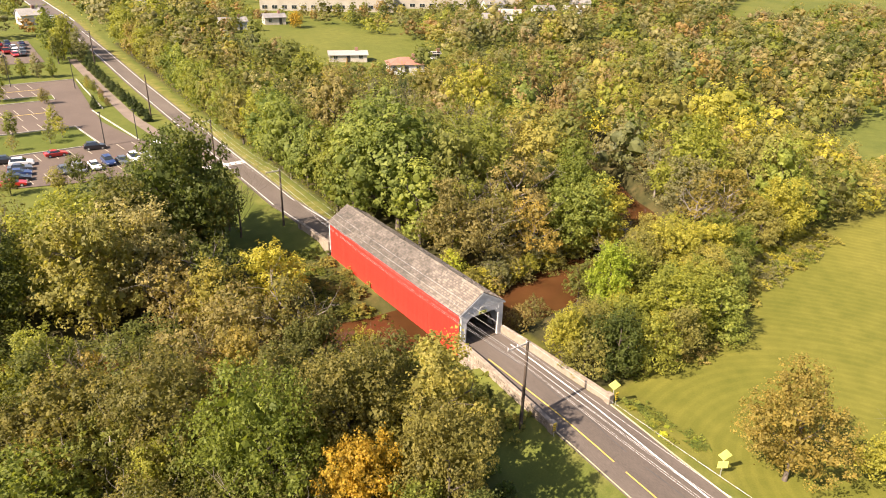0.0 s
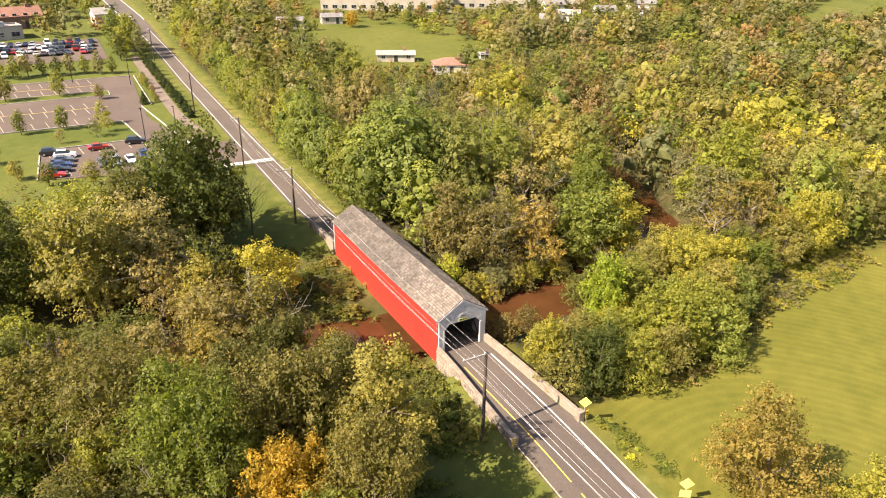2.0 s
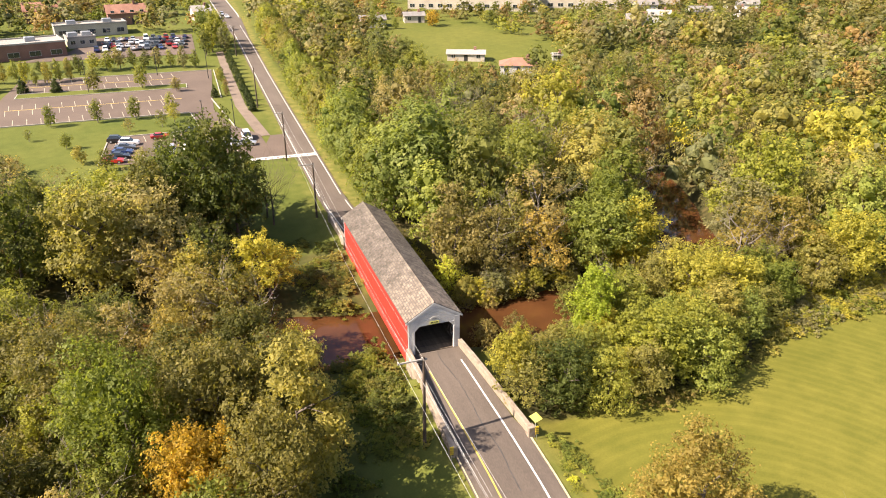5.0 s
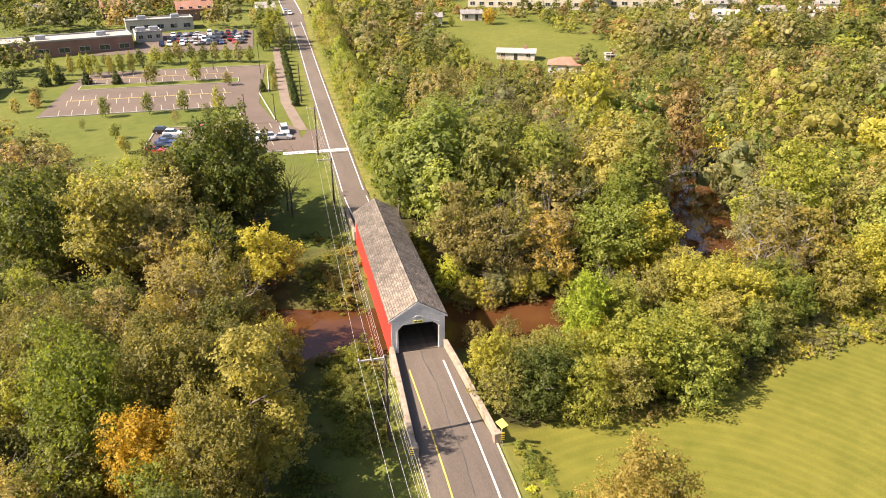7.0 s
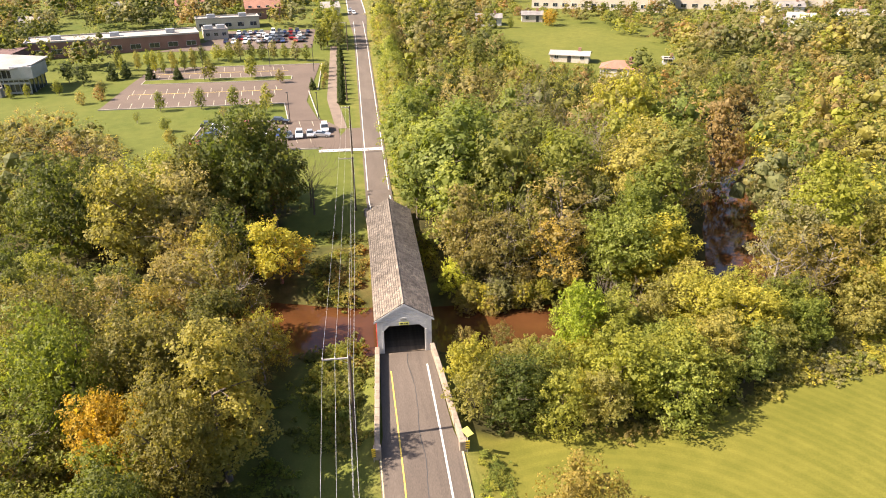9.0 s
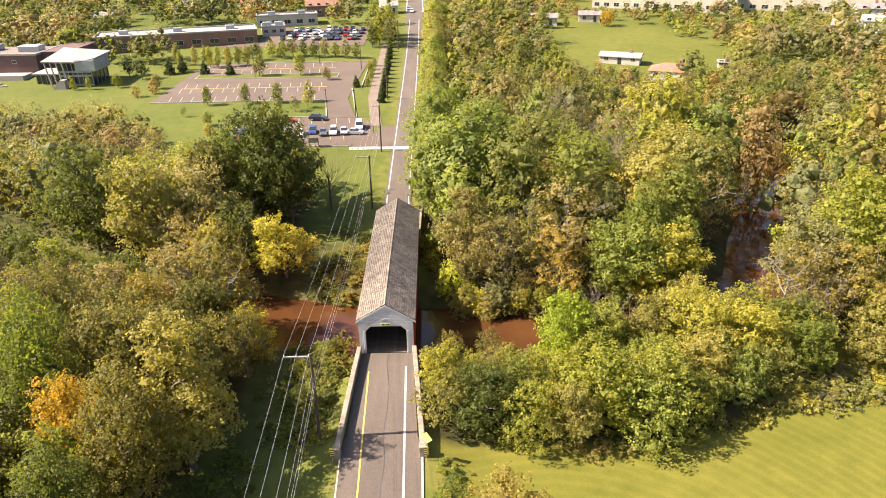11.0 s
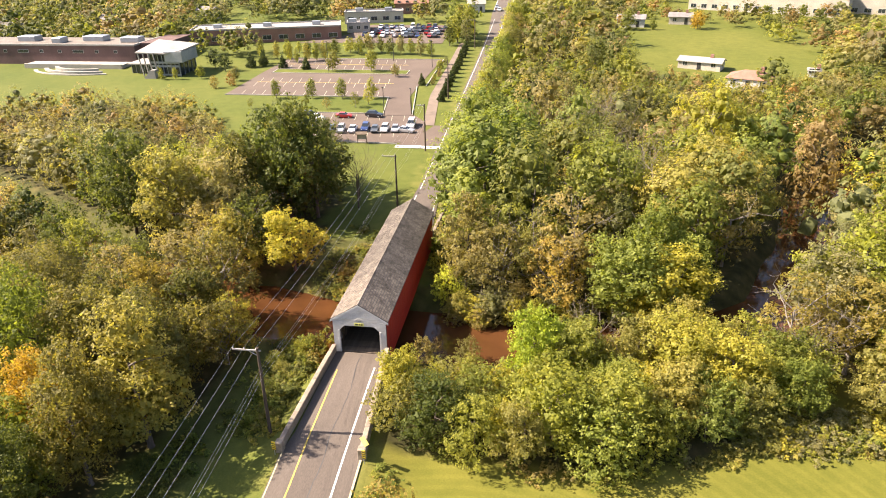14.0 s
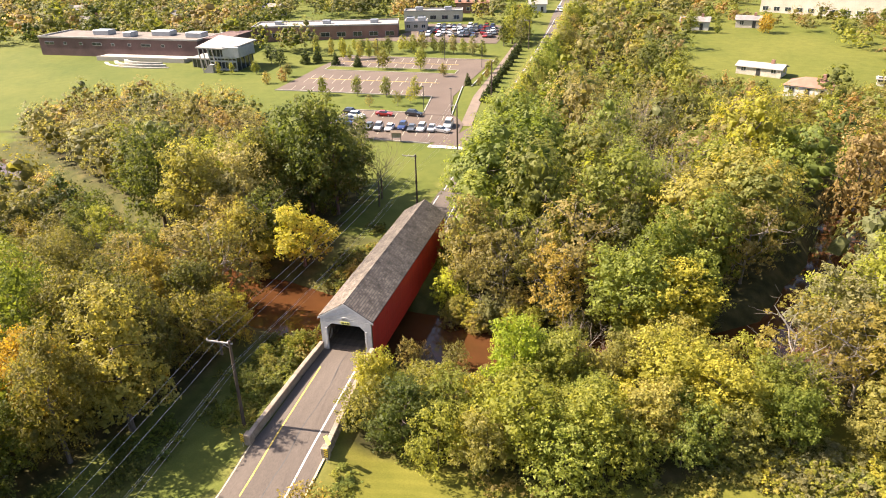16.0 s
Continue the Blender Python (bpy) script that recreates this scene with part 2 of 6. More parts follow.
# ---- small builders ----
def part(name, bm, material, parent=None, label="", m=None, smooth=False):
    """Links a bmesh as one mesh object under a thing or a part."""
    me = bpy.data.meshes.new(name)
    bm.to_mesh(me)
    bm.free()
    if smooth:
        me.polygons.foreach_set("use_smooth", [True] * len(me.polygons))
    if material:
        me.materials.append(material)
    ob = new(name, me)
    if parent:
        ob.parent = parent
    if m is not None:
        ob.matrix_basis = m
    if label:
        tagged(ob, label)
    return ob


def share(name, me, parent, m):
    """One more object on a mesh that exists already."""
    ob = new(name, me)
    ob.parent = parent
    ob.matrix_basis = m
    return ob


def box(bm, x0, x1, y0, y1, z0, z1, bevel=0.0):
    r = bmesh.ops.create_cube(bm, size=1.0, matrix=Matrix.Translation(((x0 + x1) / 2, (y0 + y1) / 2, (z0 + z1) / 2)) @ Matrix.Diagonal((x1 - x0, y1 - y0, z1 - z0, 1)))
    if bevel:
        es = list({e for v in r["verts"] for e in v.link_edges})
        bmesh.ops.bevel(bm, geom=es, offset=bevel, segments=1, affect="EDGES")
    return bm


def boxed(x0, x1, y0, y1, z0, z1, bevel=0.0):
    return box(bmesh.new(), x0, x1, y0, y1, z0, z1, bevel)


def tube(bm, pts, radii, sides=8, cap=True):
    """A round bar along points with a radius at each."""
    rings = []
    for i, p in enumerate(pts):
        p = Vector(p)
        a = Vector(pts[max(i - 1, 0)])
        b = Vector(pts[min(i + 1, len(pts) - 1)])
        d = (b - a).normalized()
        u = d.cross(Vector((0, 1, 0.02)) if abs(d.y) < 0.9 else Vector((1, 0, 0))).normalized()
        v = d.cross(u)
        rings.append([bm.verts.new(p + radii[i] * (math.cos(2 * math.pi * k / sides) * u + math.sin(2 * math.pi * k / sides) * v)) for k in range(sides)])
    for a, b in zip(rings, rings[1:]):
        for k in range(sides):
            bm.faces.new((a[k], a[(k + 1) % sides], b[(k + 1) % sides], b[k]))
    if cap:
        bm.faces.new(rings[0][::-1])
        bm.faces.new(rings[-1])
    return bm


def prism(bm, outline, axis, lo, hi):
    """An outline of (u, v) drawn out along x, y or z."""
    def put(u, v, w):
        return {"x": (w, u, v), "y": (u, w, v), "z": (u, v, w)}[axis]
    a = [bm.verts.new(put(u, v, lo)) for u, v in outline]
    b = [bm.verts.new(put(u, v, hi)) for u, v in outline]
    n = len(outline)
    for k in range(n):
        bm.faces.new((a[k], a[(k + 1) % n], b[(k + 1) % n], b[k]))
    bm.faces.new(a[::-1])
    bm.faces.new(b)
    bmesh.ops.recalc_face_normals(bm, faces=bm.faces)
    return bm


def thing(name, label, category, m=None, group="", kind=""):
    ob = new(name)
    ob.empty_display_size = 0.2
    if m is not None:
        ob.matrix_basis = m
    return tagged(ob, label, category, group, kind)


# ---- the lie of the land ----
CREEK = [(-120, 62), (-70, 38), (-48, 27), (-30, 18), (-17, 12.5), (-8, 10), (3, 9), (14, 7.5), (28, 9.5), (40, 13), (48, 19), (52, 28), (57, 38), (62, 55), (80, 80), (120, 95)]
ROAD_Z = [(-3000, -1.7), (-34, -1.7), (-21, -1.2), (-14, -0.5), (-4, -0.03), (0, 0.0), (30, 0.0), (48, -0.05)]
LAND_Z = [(-3000, -1.7), (-12, -1.7), (2, -1.5), (35, -1.0), (60, 0.0), (75, 0.45), (105, 1.5), (140, 2.8), (180, 5.0), (240, 8.0), (340, 11.0), (600, 12.0), (3000, 12.0)]


def lerp(table, t):
    if t <= table[0][0]:
        return table[0][1]
    for (a, u), (b, v) in zip(table, table[1:]):
        if t <= b:
            return u + (v - u) * (t - a) / (b - a)
    return table[-1][1]


def smooth(t):
    t = min(max(t, 0.0), 1.0)
    return t * t * (3 - 2 * t)


def creek_away(x, y):
    """Metres from the creek's middle line."""
    best = 1e9
    for (ax, ay), (bx, by) in zip(CREEK, CREEK[1:]):
        dx, dy = bx - ax, by - ay
        u = min(max(((x - ax) * dx + (y - ay) * dy) / (dx * dx + dy * dy), 0), 1)
        best = min(best, math.hypot(x - ax - u * dx, y - ay - u * dy))
    return best


def creek_width(x):
    """1 at the bridge; the bed is narrower up and down stream."""
    return lerp([(-48, 0.5), (-24, 0.62), (-16, 1.0), (7, 1.0), (14, 0.82), (70, 0.8)], x)


def road_mid(y):
    return lerp([(-60, -1.2), (-30, 0.0), (-20, 0.35), (0, 0.0), (30, 0.0), (45, -0.85), (175, -1.1), (242, -1.9), (300, -3.3), (600, -11)], y)


def road_half(y):
    return lerp([(-60, 3.7), (-15, 3.7), (-13, 3.2), (0, 2.7), (30, 2.5), (45, 2.2), (190, 2.3), (225, 3.6), (330, 3.8)], y)


def road_z(y):
    return lerp(ROAD_Z, y) if y < 48 else land(road_mid(y), y) + 0.06


def land(x, y):
    z = lerp(LAND_Z, y)
    east = smooth((x - 20) / 30) * smooth((y - 90) / 45)
    z += 1.2 * east * (1 - smooth((y - 200) / 80))
    z += 0.25 * noise.noise((x * 0.03, y * 0.03, 0.0)) * (1 - smooth((y - 40) / 15))
    return z


def ground_z(x, y):
    z = land(x, y)
    if -140 < x < 140 and -40 < y < 120:
        d = creek_away(x, y) + 0.8 * noise.noise((x * 0.13, y * 0.13, 3.0))
        w = creek_width(x)
        z = -3.9 + (z + 3.9) * smooth((d - 3.6 * w) / (4.6 * w))
    if y < 70:
        d = abs(x - road_mid(y)) - road_half(y)
        inside = -2.0 < y < 31.5
        if not inside:
            side = smooth(1 - (d - 0.5) / 4.0)
            end = smooth((-2.0 - y) / 1.5) if y < 0 else smooth((y - 31.5) / 1.5)
            z += (road_z(y) - 0.10 - z) * side * end
    elif abs(x - road_mid(y)) < road_half(y) + 3:
        z = land(road_mid(y), y) - 0.04
    return z


# ---- woods: where trees may stand ----
def inside(poly, x, y):
    hit, n = False, len(poly)
    for i in range(n):
        (ax, ay), (bx, by) = poly[i], poly[i - 1]
        if (ay > y) != (by > y) and x < (bx - ax) * (y - ay) / (by - ay) + ax:
            hit = not hit
    return hit


WOOD = {
    "near_west": [(-72, -36), (-20, -36), (-19, -24), (-15.5, -12), (-13.5, 0), (-18, 6), (-32, 11), (-50, 20), (-80, 34)],
    "far_west": [(-110, 66), (-74, 46), (-50, 34), (-32, 25), (-19, 19), (-13, 18), (-13.5, 26), (-15.5, 36), (-15, 45), (-18, 53), (-28, 50), (-45, 47), (-60, 52), (-85, 60)],
    "scrub": [(-105, 62), (-62, 54), (-46, 52), (-46, 64), (-53, 82), (-66, 93), (-90, 97), (-112, 96)],
    "east": [(4.6, 17), (3.6, 32), (4.6, 60), (4.8, 130), (5.5, 190), (20, 188), (31, 165), (33, 125), (62, 116), (84, 118), (95, 124), (150, 118), (150, 30), (104, 22), (98, 2), (82, -5), (66, -4), (58, 8)],
    "bank": [(5, -13), (13, -13), (24, -13.5), (34, -10), (40, -4), (50, -1.5), (66, 0.5), (60, 10), (44, 9), (28, 4), (6, 2)],
}


def wooded(x, y):
    for key, poly in WOOD.items():
        if inside(poly, x, y):
            return key
    return ""


# ---- ground ----
def build_ground():
    def steps(lo, hi, fine, outer):
        mid = list(np.arange(lo, hi + 0.01, fine))
        left, right, s = [], [], fine
        a, b = lo, hi
        while a > -outer:
            s *= 1.35
            a -= s
            b += s
            left.append(a)
            right.append(b)
        return left[::-1] + mid + right
    xs, ys = steps(-92, 108, 1.6, 2800), steps(-44, 202, 1.6, 2800)
    nx = len(xs)
    verts = [(x, y, ground_z(x, y)) for y in ys for x in xs]
    faces = [(j * nx + i, j * nx + i + 1, (j + 1) * nx + i + 1, (j + 1) * nx + i) for j in range(len(ys) - 1) for i in range(nx - 1)]
    me = bpy.data.meshes.new("ground")
    me.from_pydata(verts, [], faces)
    me.polygons.foreach_set("use_smooth", [True] * len(me.polygons))
    masks = {k: me.attributes.new(k, "FLOAT", "POINT") for k in ("litter_and_shade", "field", "verge")}
    litter_and_shade, field, verge = [], [], []
    for x, y, z in verts:
        near = -140 < x < 160 and -60 < y < 190
        w = 1.0 if near and wooded(x, y) else 0.0
        if x > 36 and y < 3:
            w *= 0.3
        if near and creek_away(x, y) < 8 and y < 60:
            w = max(w, 0.75)
        # tree shade on the far bank, painted with the dark floor colour
        if -14 < x < -3.5 and 15 < y < 31:
            w = max(w, 0.7)
        # shaded grass west of the road, darkened in the ground colour
        if -15 < x < -7.5 and -34 < y < 3:
            w = max(w, 0.45 * smooth((-9.0 - x) / 3.0))
        litter_and_shade.append(w)
        field.append(1.0 if x > 4.5 and y < 12 else (0.35 if x > 20 and y > 100 else 0.0))
        d = abs(x - road_mid(y)) - road_half(y)
        verge.append(0.85 * smooth(1 - (d - 1.2) / 1.6) if y > 34 and x > road_mid(y) else (0.35 * smooth(1 - d / 3.0) if d < 3 else 0.0))
    for k, vals in (("litter_and_shade", litter_and_shade), ("field", field), ("verge", verge)):
        masks[k].data.foreach_set("value", vals)
    me.materials.append(M_GROUND)
    return tagged(new("ground", me), "mown grass, rough verge, fallen leaves and painted tree shade over a shallow valley", "ground", kind="structure")


build_ground()


def build_water():
    """The creek's surface, a strip that runs a little into both banks."""
    pts = []
    for (ax, ay), (bx, by) in zip(CREEK, CREEK[1:]):
        n = max(2, int(math.hypot(bx - ax, by - ay) / 3))
        pts += [(ax + (bx - ax) * k / n, ay + (by - ay) * k / n) for k in range(n)]
    bm = bmesh.new()
    rows = []
    for i, (x, y) in enumerate(pts):
        a, b = pts[max(i - 1, 0)], pts[min(i + 1, len(pts) - 1)]
        d = Vector((b[0] - a[0], b[1] - a[1], 0)).normalized()
        n = Vector((-d.y, d.x, 0))
        rows.append([bm.verts.new(Vector((x, y, -3.0)) + n * w) for w in (-6.6 * creek_width(x), 0.0, 6.6 * creek_width(x))])
    for a, b in zip(rows, rows[1:]):
        for k in range(2):
            bm.faces.new((a[k], b[k], b[k + 1], a[k + 1]))
    bmesh.ops.recalc_face_normals(bm, faces=bm.faces)
    ob = part("water", bm, M_WATER)
    tagged(ob, "muddy red-brown creek with a still, glossy surface", "water", kind="structure")


build_water()


# ---- road ----
def strip(name, y0, y1, left, right, lift, material, parent, step=2.5, label="", thick=0.0):
    bm = bmesh.new()
    n = max(1, int((y1 - y0) / step))
    prev = None
    for i in range(n + 1):
        y = y0 + (y1 - y0) * i / n
        z = road_z(y) + lift
        a, b = left(y), right(y)
        row = [bm.verts.new((a, y, z)), bm.verts.new((b, y, z))]
        if thick:
            row = [bm.verts.new((a, y, z - thick))] + row + [bm.verts.new((b, y, z - thick))]
        if prev:
            for k in range(len(row) - 1):
                bm.faces.new((prev[k], prev[k + 1], row[k + 1], row[k]))
        prev = row
    return part(name, bm, material, parent, label)


road = strip("road", -400, -0.15, lambda y: road_mid(y) - road_half(y), lambda y: road_mid(y) + road_half(y), 0.0, M_ASPHALT, None, thick=0.2)
tagged(road, "worn grey asphalt road leading up to the bridge", "road", kind="structure")
road_far = strip("road", 30.1, 420, lambda y: road_mid(y) - road_half(y), lambda y: road_mid(y) + road_half(y), 0.0, M_ASPHALT, None, thick=0.2)
tagged(road_far, "narrow grey asphalt road running away beyond the bridge", "road", kind="structure")


def white_x(y):
    return road_mid(y) + 2.02


def yellow_x(y):
    return road_mid(y) - 1.75


strip("edge_line", -400, -2.6, lambda y: white_x(y) - 0.085, lambda y: white_x(y) + 0.085, 0.012, M_LINE_W, road, label="white painted edge line")
strip("yellow_line", -400, -3.4, lambda y: yellow_x(y) - 0.07, lambda y: yellow_x(y) + 0.07, 0.014, M_LINE_Y, road, label="yellow painted line")
strip("verge_line", -400, -15.3, lambda y: road_mid(y) - 3.62, lambda y: road_mid(y) - 3.50, 0.006, M_LINE_P, road, label="pale worn edge line")
strip("kerb_line", -400, -15.0, lambda y: road_mid(y) + 3.50, lambda y: road_mid(y) + 3.68, 0.006, M_LINE_P, road, label="faded yellowish edge line")
strip("edge_line", 31.5, 215, lambda y: road_mid(y) + 1.70, lambda y: road_mid(y) + 1.84, 0.008, M_LINE_W, road_far, label="white painted edge line")
strip("edge_line", 31.5, 215, lambda y: road_mid(y) - 1.84, lambda y: road_mid(y) - 1.70, 0.008, M_LINE_W, road_far, label="white painted edge line")
strip("edge_line", 232, 400, lambda y: road_mid(y) + 3.2, lambda y: road_mid(y) + 3.5, 0.006, M_LINE_W, road_far)
strip("edge_line", 232, 400, lambda y: road_mid(y) - 3.5, lambda y: road_mid(y) - 3.2, 0.006, M_LINE_W, road_far)


def seam(y0, y1, x, wob, width, parent):
    bm = bmesh.new()
    prev, n = None, int((y1 - y0) / 0.7)
    for i in range(n + 1):
        y = y0 + (y1 - y0) * i / n
        c = road_mid(y) + x + wob * noise.noise((y * 0.21, x, 0.0)) + 0.06 * noise.noise((y * 1.7, x, 5.0))
        w = width * (0.7 + 0.5 * noise.noise((y * 0.9, 2.0, x)))
        row = [bm.verts.new((c - w, y, road_z(y) + 0.005)), bm.verts.new((c + w, y, road_z(y) + 0.005))]
        if prev:
            bm.faces.new((prev[0], prev[1], row[1], row[0]))
        prev = row
    part("tar_seam", bm, M_TAR, parent, "dark tar-filled crack")


seam(-70, -0.5, 0.22, 0.45, 0.055, road)


# ---- covered bridge ----
L, WALL, EAVE, RIDGE, FOOT = 30.0, 2.78, 3.92, 5.86, -1.42


def build_bridge():
    br = thing("covered_bridge", "red board covered bridge with white portals and weathered shake roof", "bridge")
    # side walls: vertical boards on a hidden frame
    for s in (-1, 1):
        wall = part("side_wall", boxed(s * WALL - 0.05, s * WALL + 0.05, 0.25, L - 0.25, FOOT + 0.08, EAVE - 0.12), M_TIMBER, br, "red vertical board siding")
        bm = boxed(-0.014, 0.014, -0.136, 0.136, FOOT, EAVE - 0.10, 0.006)
        me = bpy.data.meshes.new("board")
        bm.to_mesh(me)
        bm.free()
        me.materials.append(M_RED)
        n = 106
        for i in range(n):
            y = 0.30 + (L - 0.6) * (i + 0.5) / n
            share("board", me, wall, pose(s * (WALL + 0.066 + 0.006 * random.random()), y, random.uniform(-0.02, 0.02)))
        part("eave_board", boxed(s * WALL - 0.02 + s * 0.05, s * WALL + 0.02 + s * 0.13, 0.2, L - 0.2, EAVE - 0.26, EAVE - 0.14), M_RED, wall)
    # floor
    floor = part("deck", boxed(-WALL + 0.06, WALL - 0.06, 0.0, L, -0.42, -0.04), M_TIMBER, br, "dark plank deck on heavy beams")
    bm = boxed(-WALL + 0.1, WALL - 0.1, -0.115, 0.115, -0.04, -0.005, 0.004)
    me = bpy.data.meshes.new("plank")
    bm.to_mesh(me)
    bm.free()
    me.materials.append(M_TIMBER)
    for i in range(124):
        share("plank", me, floor, pose(0, 0.13 + (L - 0.26) * i / 123, 0))
    # lattice trusses behind the side boards
    for s in (-1, 1):
        truss = part("truss", boxed(s * (WALL - 0.16) - 0.06, s * (WALL - 0.16) + 0.06, 0.3, L - 0.3, 0.0, 0.30), M_TIMBER, br, "heavy lattice truss of dark timber")
        part("chord", boxed(s * (WALL - 0.16) - 0.06, s * (WALL - 0.16) + 0.06, 0.3, L - 0.3, 3.2, 3.5), M_TIMBER, truss)
        ln = math.hypot(3.0, 3.4)
        bm = boxed(-0.025, 0.025, -ln / 2, ln / 2, -0.12, 0.12)
        me = bpy.data.meshes.new("lattice_board")
        bm.to_mesh(me)
        bm.free()
        me.materials.append(M_TIMBER)
        for i in range(21):
            for lean in (-1, 1):
                share("lattice_board", me, truss, pose(s * (WALL - 0.20 - 0.05 * (lean > 0)), 1.9 + 1.31 * i, 1.75, lean * 48.5, 0, 0))
    # roof: two slabs, shakes laid in courses
    over, slope = 3.10, math.atan2(RIDGE - EAVE, 3.10)
    run = over / math.cos(slope)
    for s in (-1, 1):
        bm = bmesh.new()
        prism(bm, [(0, RIDGE - 0.10), (s * over, EAVE - 0.10), (s * over, EAVE - 0.03), (0, RIDGE - 0.03)], "y", -0.02, L + 0.02)
        roof = part("roof_slope", bm, M_TAR, br, "grey weathered wooden shakes")
        courses = 13
        lie = []
        for c in range(courses):
            y, jig = -0.04, random.uniform(0, 0.2)
            while y < L + 0.02:
                w = random.uniform(0.19, 0.36)
                lie.append((c, y + jig * 0.2, min(w, L + 0.04 - y)))
                y += w
        bm = bmesh.new()
        box(bm, 0, 1, -0.5, 0.5, 0, 1)
        me = bpy.data.meshes.new("shake")
        bm.to_mesh(me)
        bm.free()
        me.materials.append(M_SHAKE)
        expo = run / courses
        rest_v, rest_f = [], []
        turn = Euler((0, slope if s > 0 else math.pi - slope, 0)).to_matrix().to_4x4()
        single = 0
        for c, y, w in lie:
            ln, th = expo - random.uniform(0.035, 0.065), random.uniform(0.030, 0.055)
            lift = 0.004 + 0.012 * random.random()
            dn = Vector((s * math.cos(slope), 0, -math.sin(slope)))
            up = Vector((s * math.sin(slope), 0, math.cos(slope)))
            o = Vector((0, y + w / 2, RIDGE - 0.03)) + dn * (c * expo) + up * lift
            m = Matrix(((dn.x, 0, up.x, o.x), (0, 1, 0, o.y), (dn.z, 0, up.z, o.z), (0, 0, 0, 1)))
            tip = pose(0, 0, 0.0, 0, 0.8, 0)
            m = m @ tip @ Matrix.Diagonal((ln, w - 0.016, th, 1))
            if y < 2.4 and single < 150:
                single += 1
                share("shake", me, roof, m)
            else:
                b = len(rest_v)
                rest_v += [m @ v.co for v in me.vertices]
                rest_f += [[b + k for k in p.vertices] for p in me.polygons]
        rm = bpy.data.meshes.new("shake_cover")
        rm.from_pydata(rest_v, [], rest_f)
        rm.materials.append(M_SHAKE_ISLE)
        ob = new("shake_cover", rm)
        ob.parent = roof
        tagged(ob, kind="stuff")
    part("ridge_cap", tube(bmesh.new(), [(0, -0.02, RIDGE - 0.01), (0, L + 0.02, RIDGE - 0.01)], [0.06, 0.06], 6), M_SHAKE, br, "grey ridge board")
    # portals at both ends
    for yy, s in ((0.0, -1), (L, 1)):
        ow, oh, ch = 2.22, 3.25, 0.62
        portal = part("portal", boxed(-WALL - 0.06, -ow, yy - 0.09, yy + 0.09, -0.30, EAVE - 0.12), M_WHITE, br, "white painted portal with cut-off upper corners")
        part("jamb", boxed(ow, WALL + 0.06, yy - 0.09, yy + 0.09, -0.30, EAVE - 0.12), M_WHITE, portal)
        # gable of lapped boards, with the opening's chamfers cut out
        zz, k = oh - ch, 0
        while zz < RIDGE - 0.14:
            z1 = min(zz + 0.19, RIDGE - 0.12)
            half_roof = min(WALL + 0.06, (RIDGE - 0.11 - z1) / (RIDGE - EAVE) * 3.10)
            if half_roof < 0.03:
                break
            if zz < oh - 0.02:
                zz = oh
                continue
            part("board", boxed(-half_roof, half_roof, yy + s * 0.05 - 0.018, yy + s * 0.05 + 0.018, zz, z1 - 0.012, 0.004), M_WHITE, portal)
            zz = z1
        for q in (-1, 1):
            bm = bmesh.new()
            prism(bm, [(q * (ow + 0.002), oh - ch), (q * (ow - ch), oh - 0.002), (q * (ow + 0.002), oh - 0.002)], "y", yy - 0.085, yy + 0.085)
            part("corner_brace", bm, M_WHITE, portal, "white cut-off corner of the opening")
            bm = bmesh.new()
            e = Vector((q * 3.14, 0, EAVE - 0.10))
            t = Vector((0, 0, RIDGE - 0.09))
            prism(bm, [(e.x, e.z - 0.20), (e.x, e.z + 0.02), (t.x, t.z + 0.02), (t.x, t.z - 0.20)], "y", yy + s * 0.09 - 0.02, yy + s * 0.09 + 0.02)
            part("barge_board", bm, M_WHITE, portal)
            part("post", boxed(q * (ow + 0.03) - 0.11, q * (ow + 0.03) + 0.11, yy - 0.13, yy + 0.13, -0.05, oh - ch + 0.05, 0.015), M_WHITE, portal, "square white corner post")
        # short white-boarded inner cheeks behind the opening
        for q in (-1, 1):
            part("cheek", boxed(q * (WALL - 0.10) - 0.02, q * (WALL - 0.10) + 0.02, min(yy - s * 0.1, yy - s * 2.2), max(yy - s * 0.1, yy - s * 2.2), 0.0, EAVE - 0.3), M_WHITE, portal, "white boarded inner cheek")
        # clearance sign and name board
        plate = part("clearance_sign", boxed(-0.52, 0.52, yy + s * 0.10 - 0.015, yy + s * 0.10 + 0.015, oh + 0.06, oh + 0.40, 0.01), M_SIGN_Y, portal, "yellow-green clearance sign with dark marks")
        for i, (a, b) in enumerate(((-0.40, -0.10), (0.0, 0.12), (0.20, 0.40))):
            part("marking", boxed(a, b, yy + s * 0.116 - 0.004, yy + s * 0.116 + 0.004, oh + 0.15, oh + 0.31), M_BLACK, plate)
        bm = bmesh.new()
        prism(bm, [(0.46 * math.cos(math.pi * k / 12), oh + 0.58 + 0.36 * math.sin(math.pi * k / 12)) for k in range(13)], "y", yy + s * 0.09 - 0.02, yy + s * 0.09 + 0.02)
        name = part("name_board", bm, M_SIDING, portal, "half-round pale name board")
        part("marking", boxed(-0.28, 0.28, yy + s * 0.115 - 0.004, yy + s * 0.115 + 0.004, oh + 0.66, oh + 0.71), M_BLACK, name)
    # abutments under both ends
    for y0, y1 in ((-0.6, 1.6), (L - 1.6, L + 0.8)):
        ab = part("abutment", boxed(-WALL + 0.08, WALL - 0.08, y0, y1, -4.4, -0.44), M_MORTAR, br, "rubble stone abutment")
        stones(ab, -WALL + 0.08, y0, y1, -4.0, -0.5, -1)
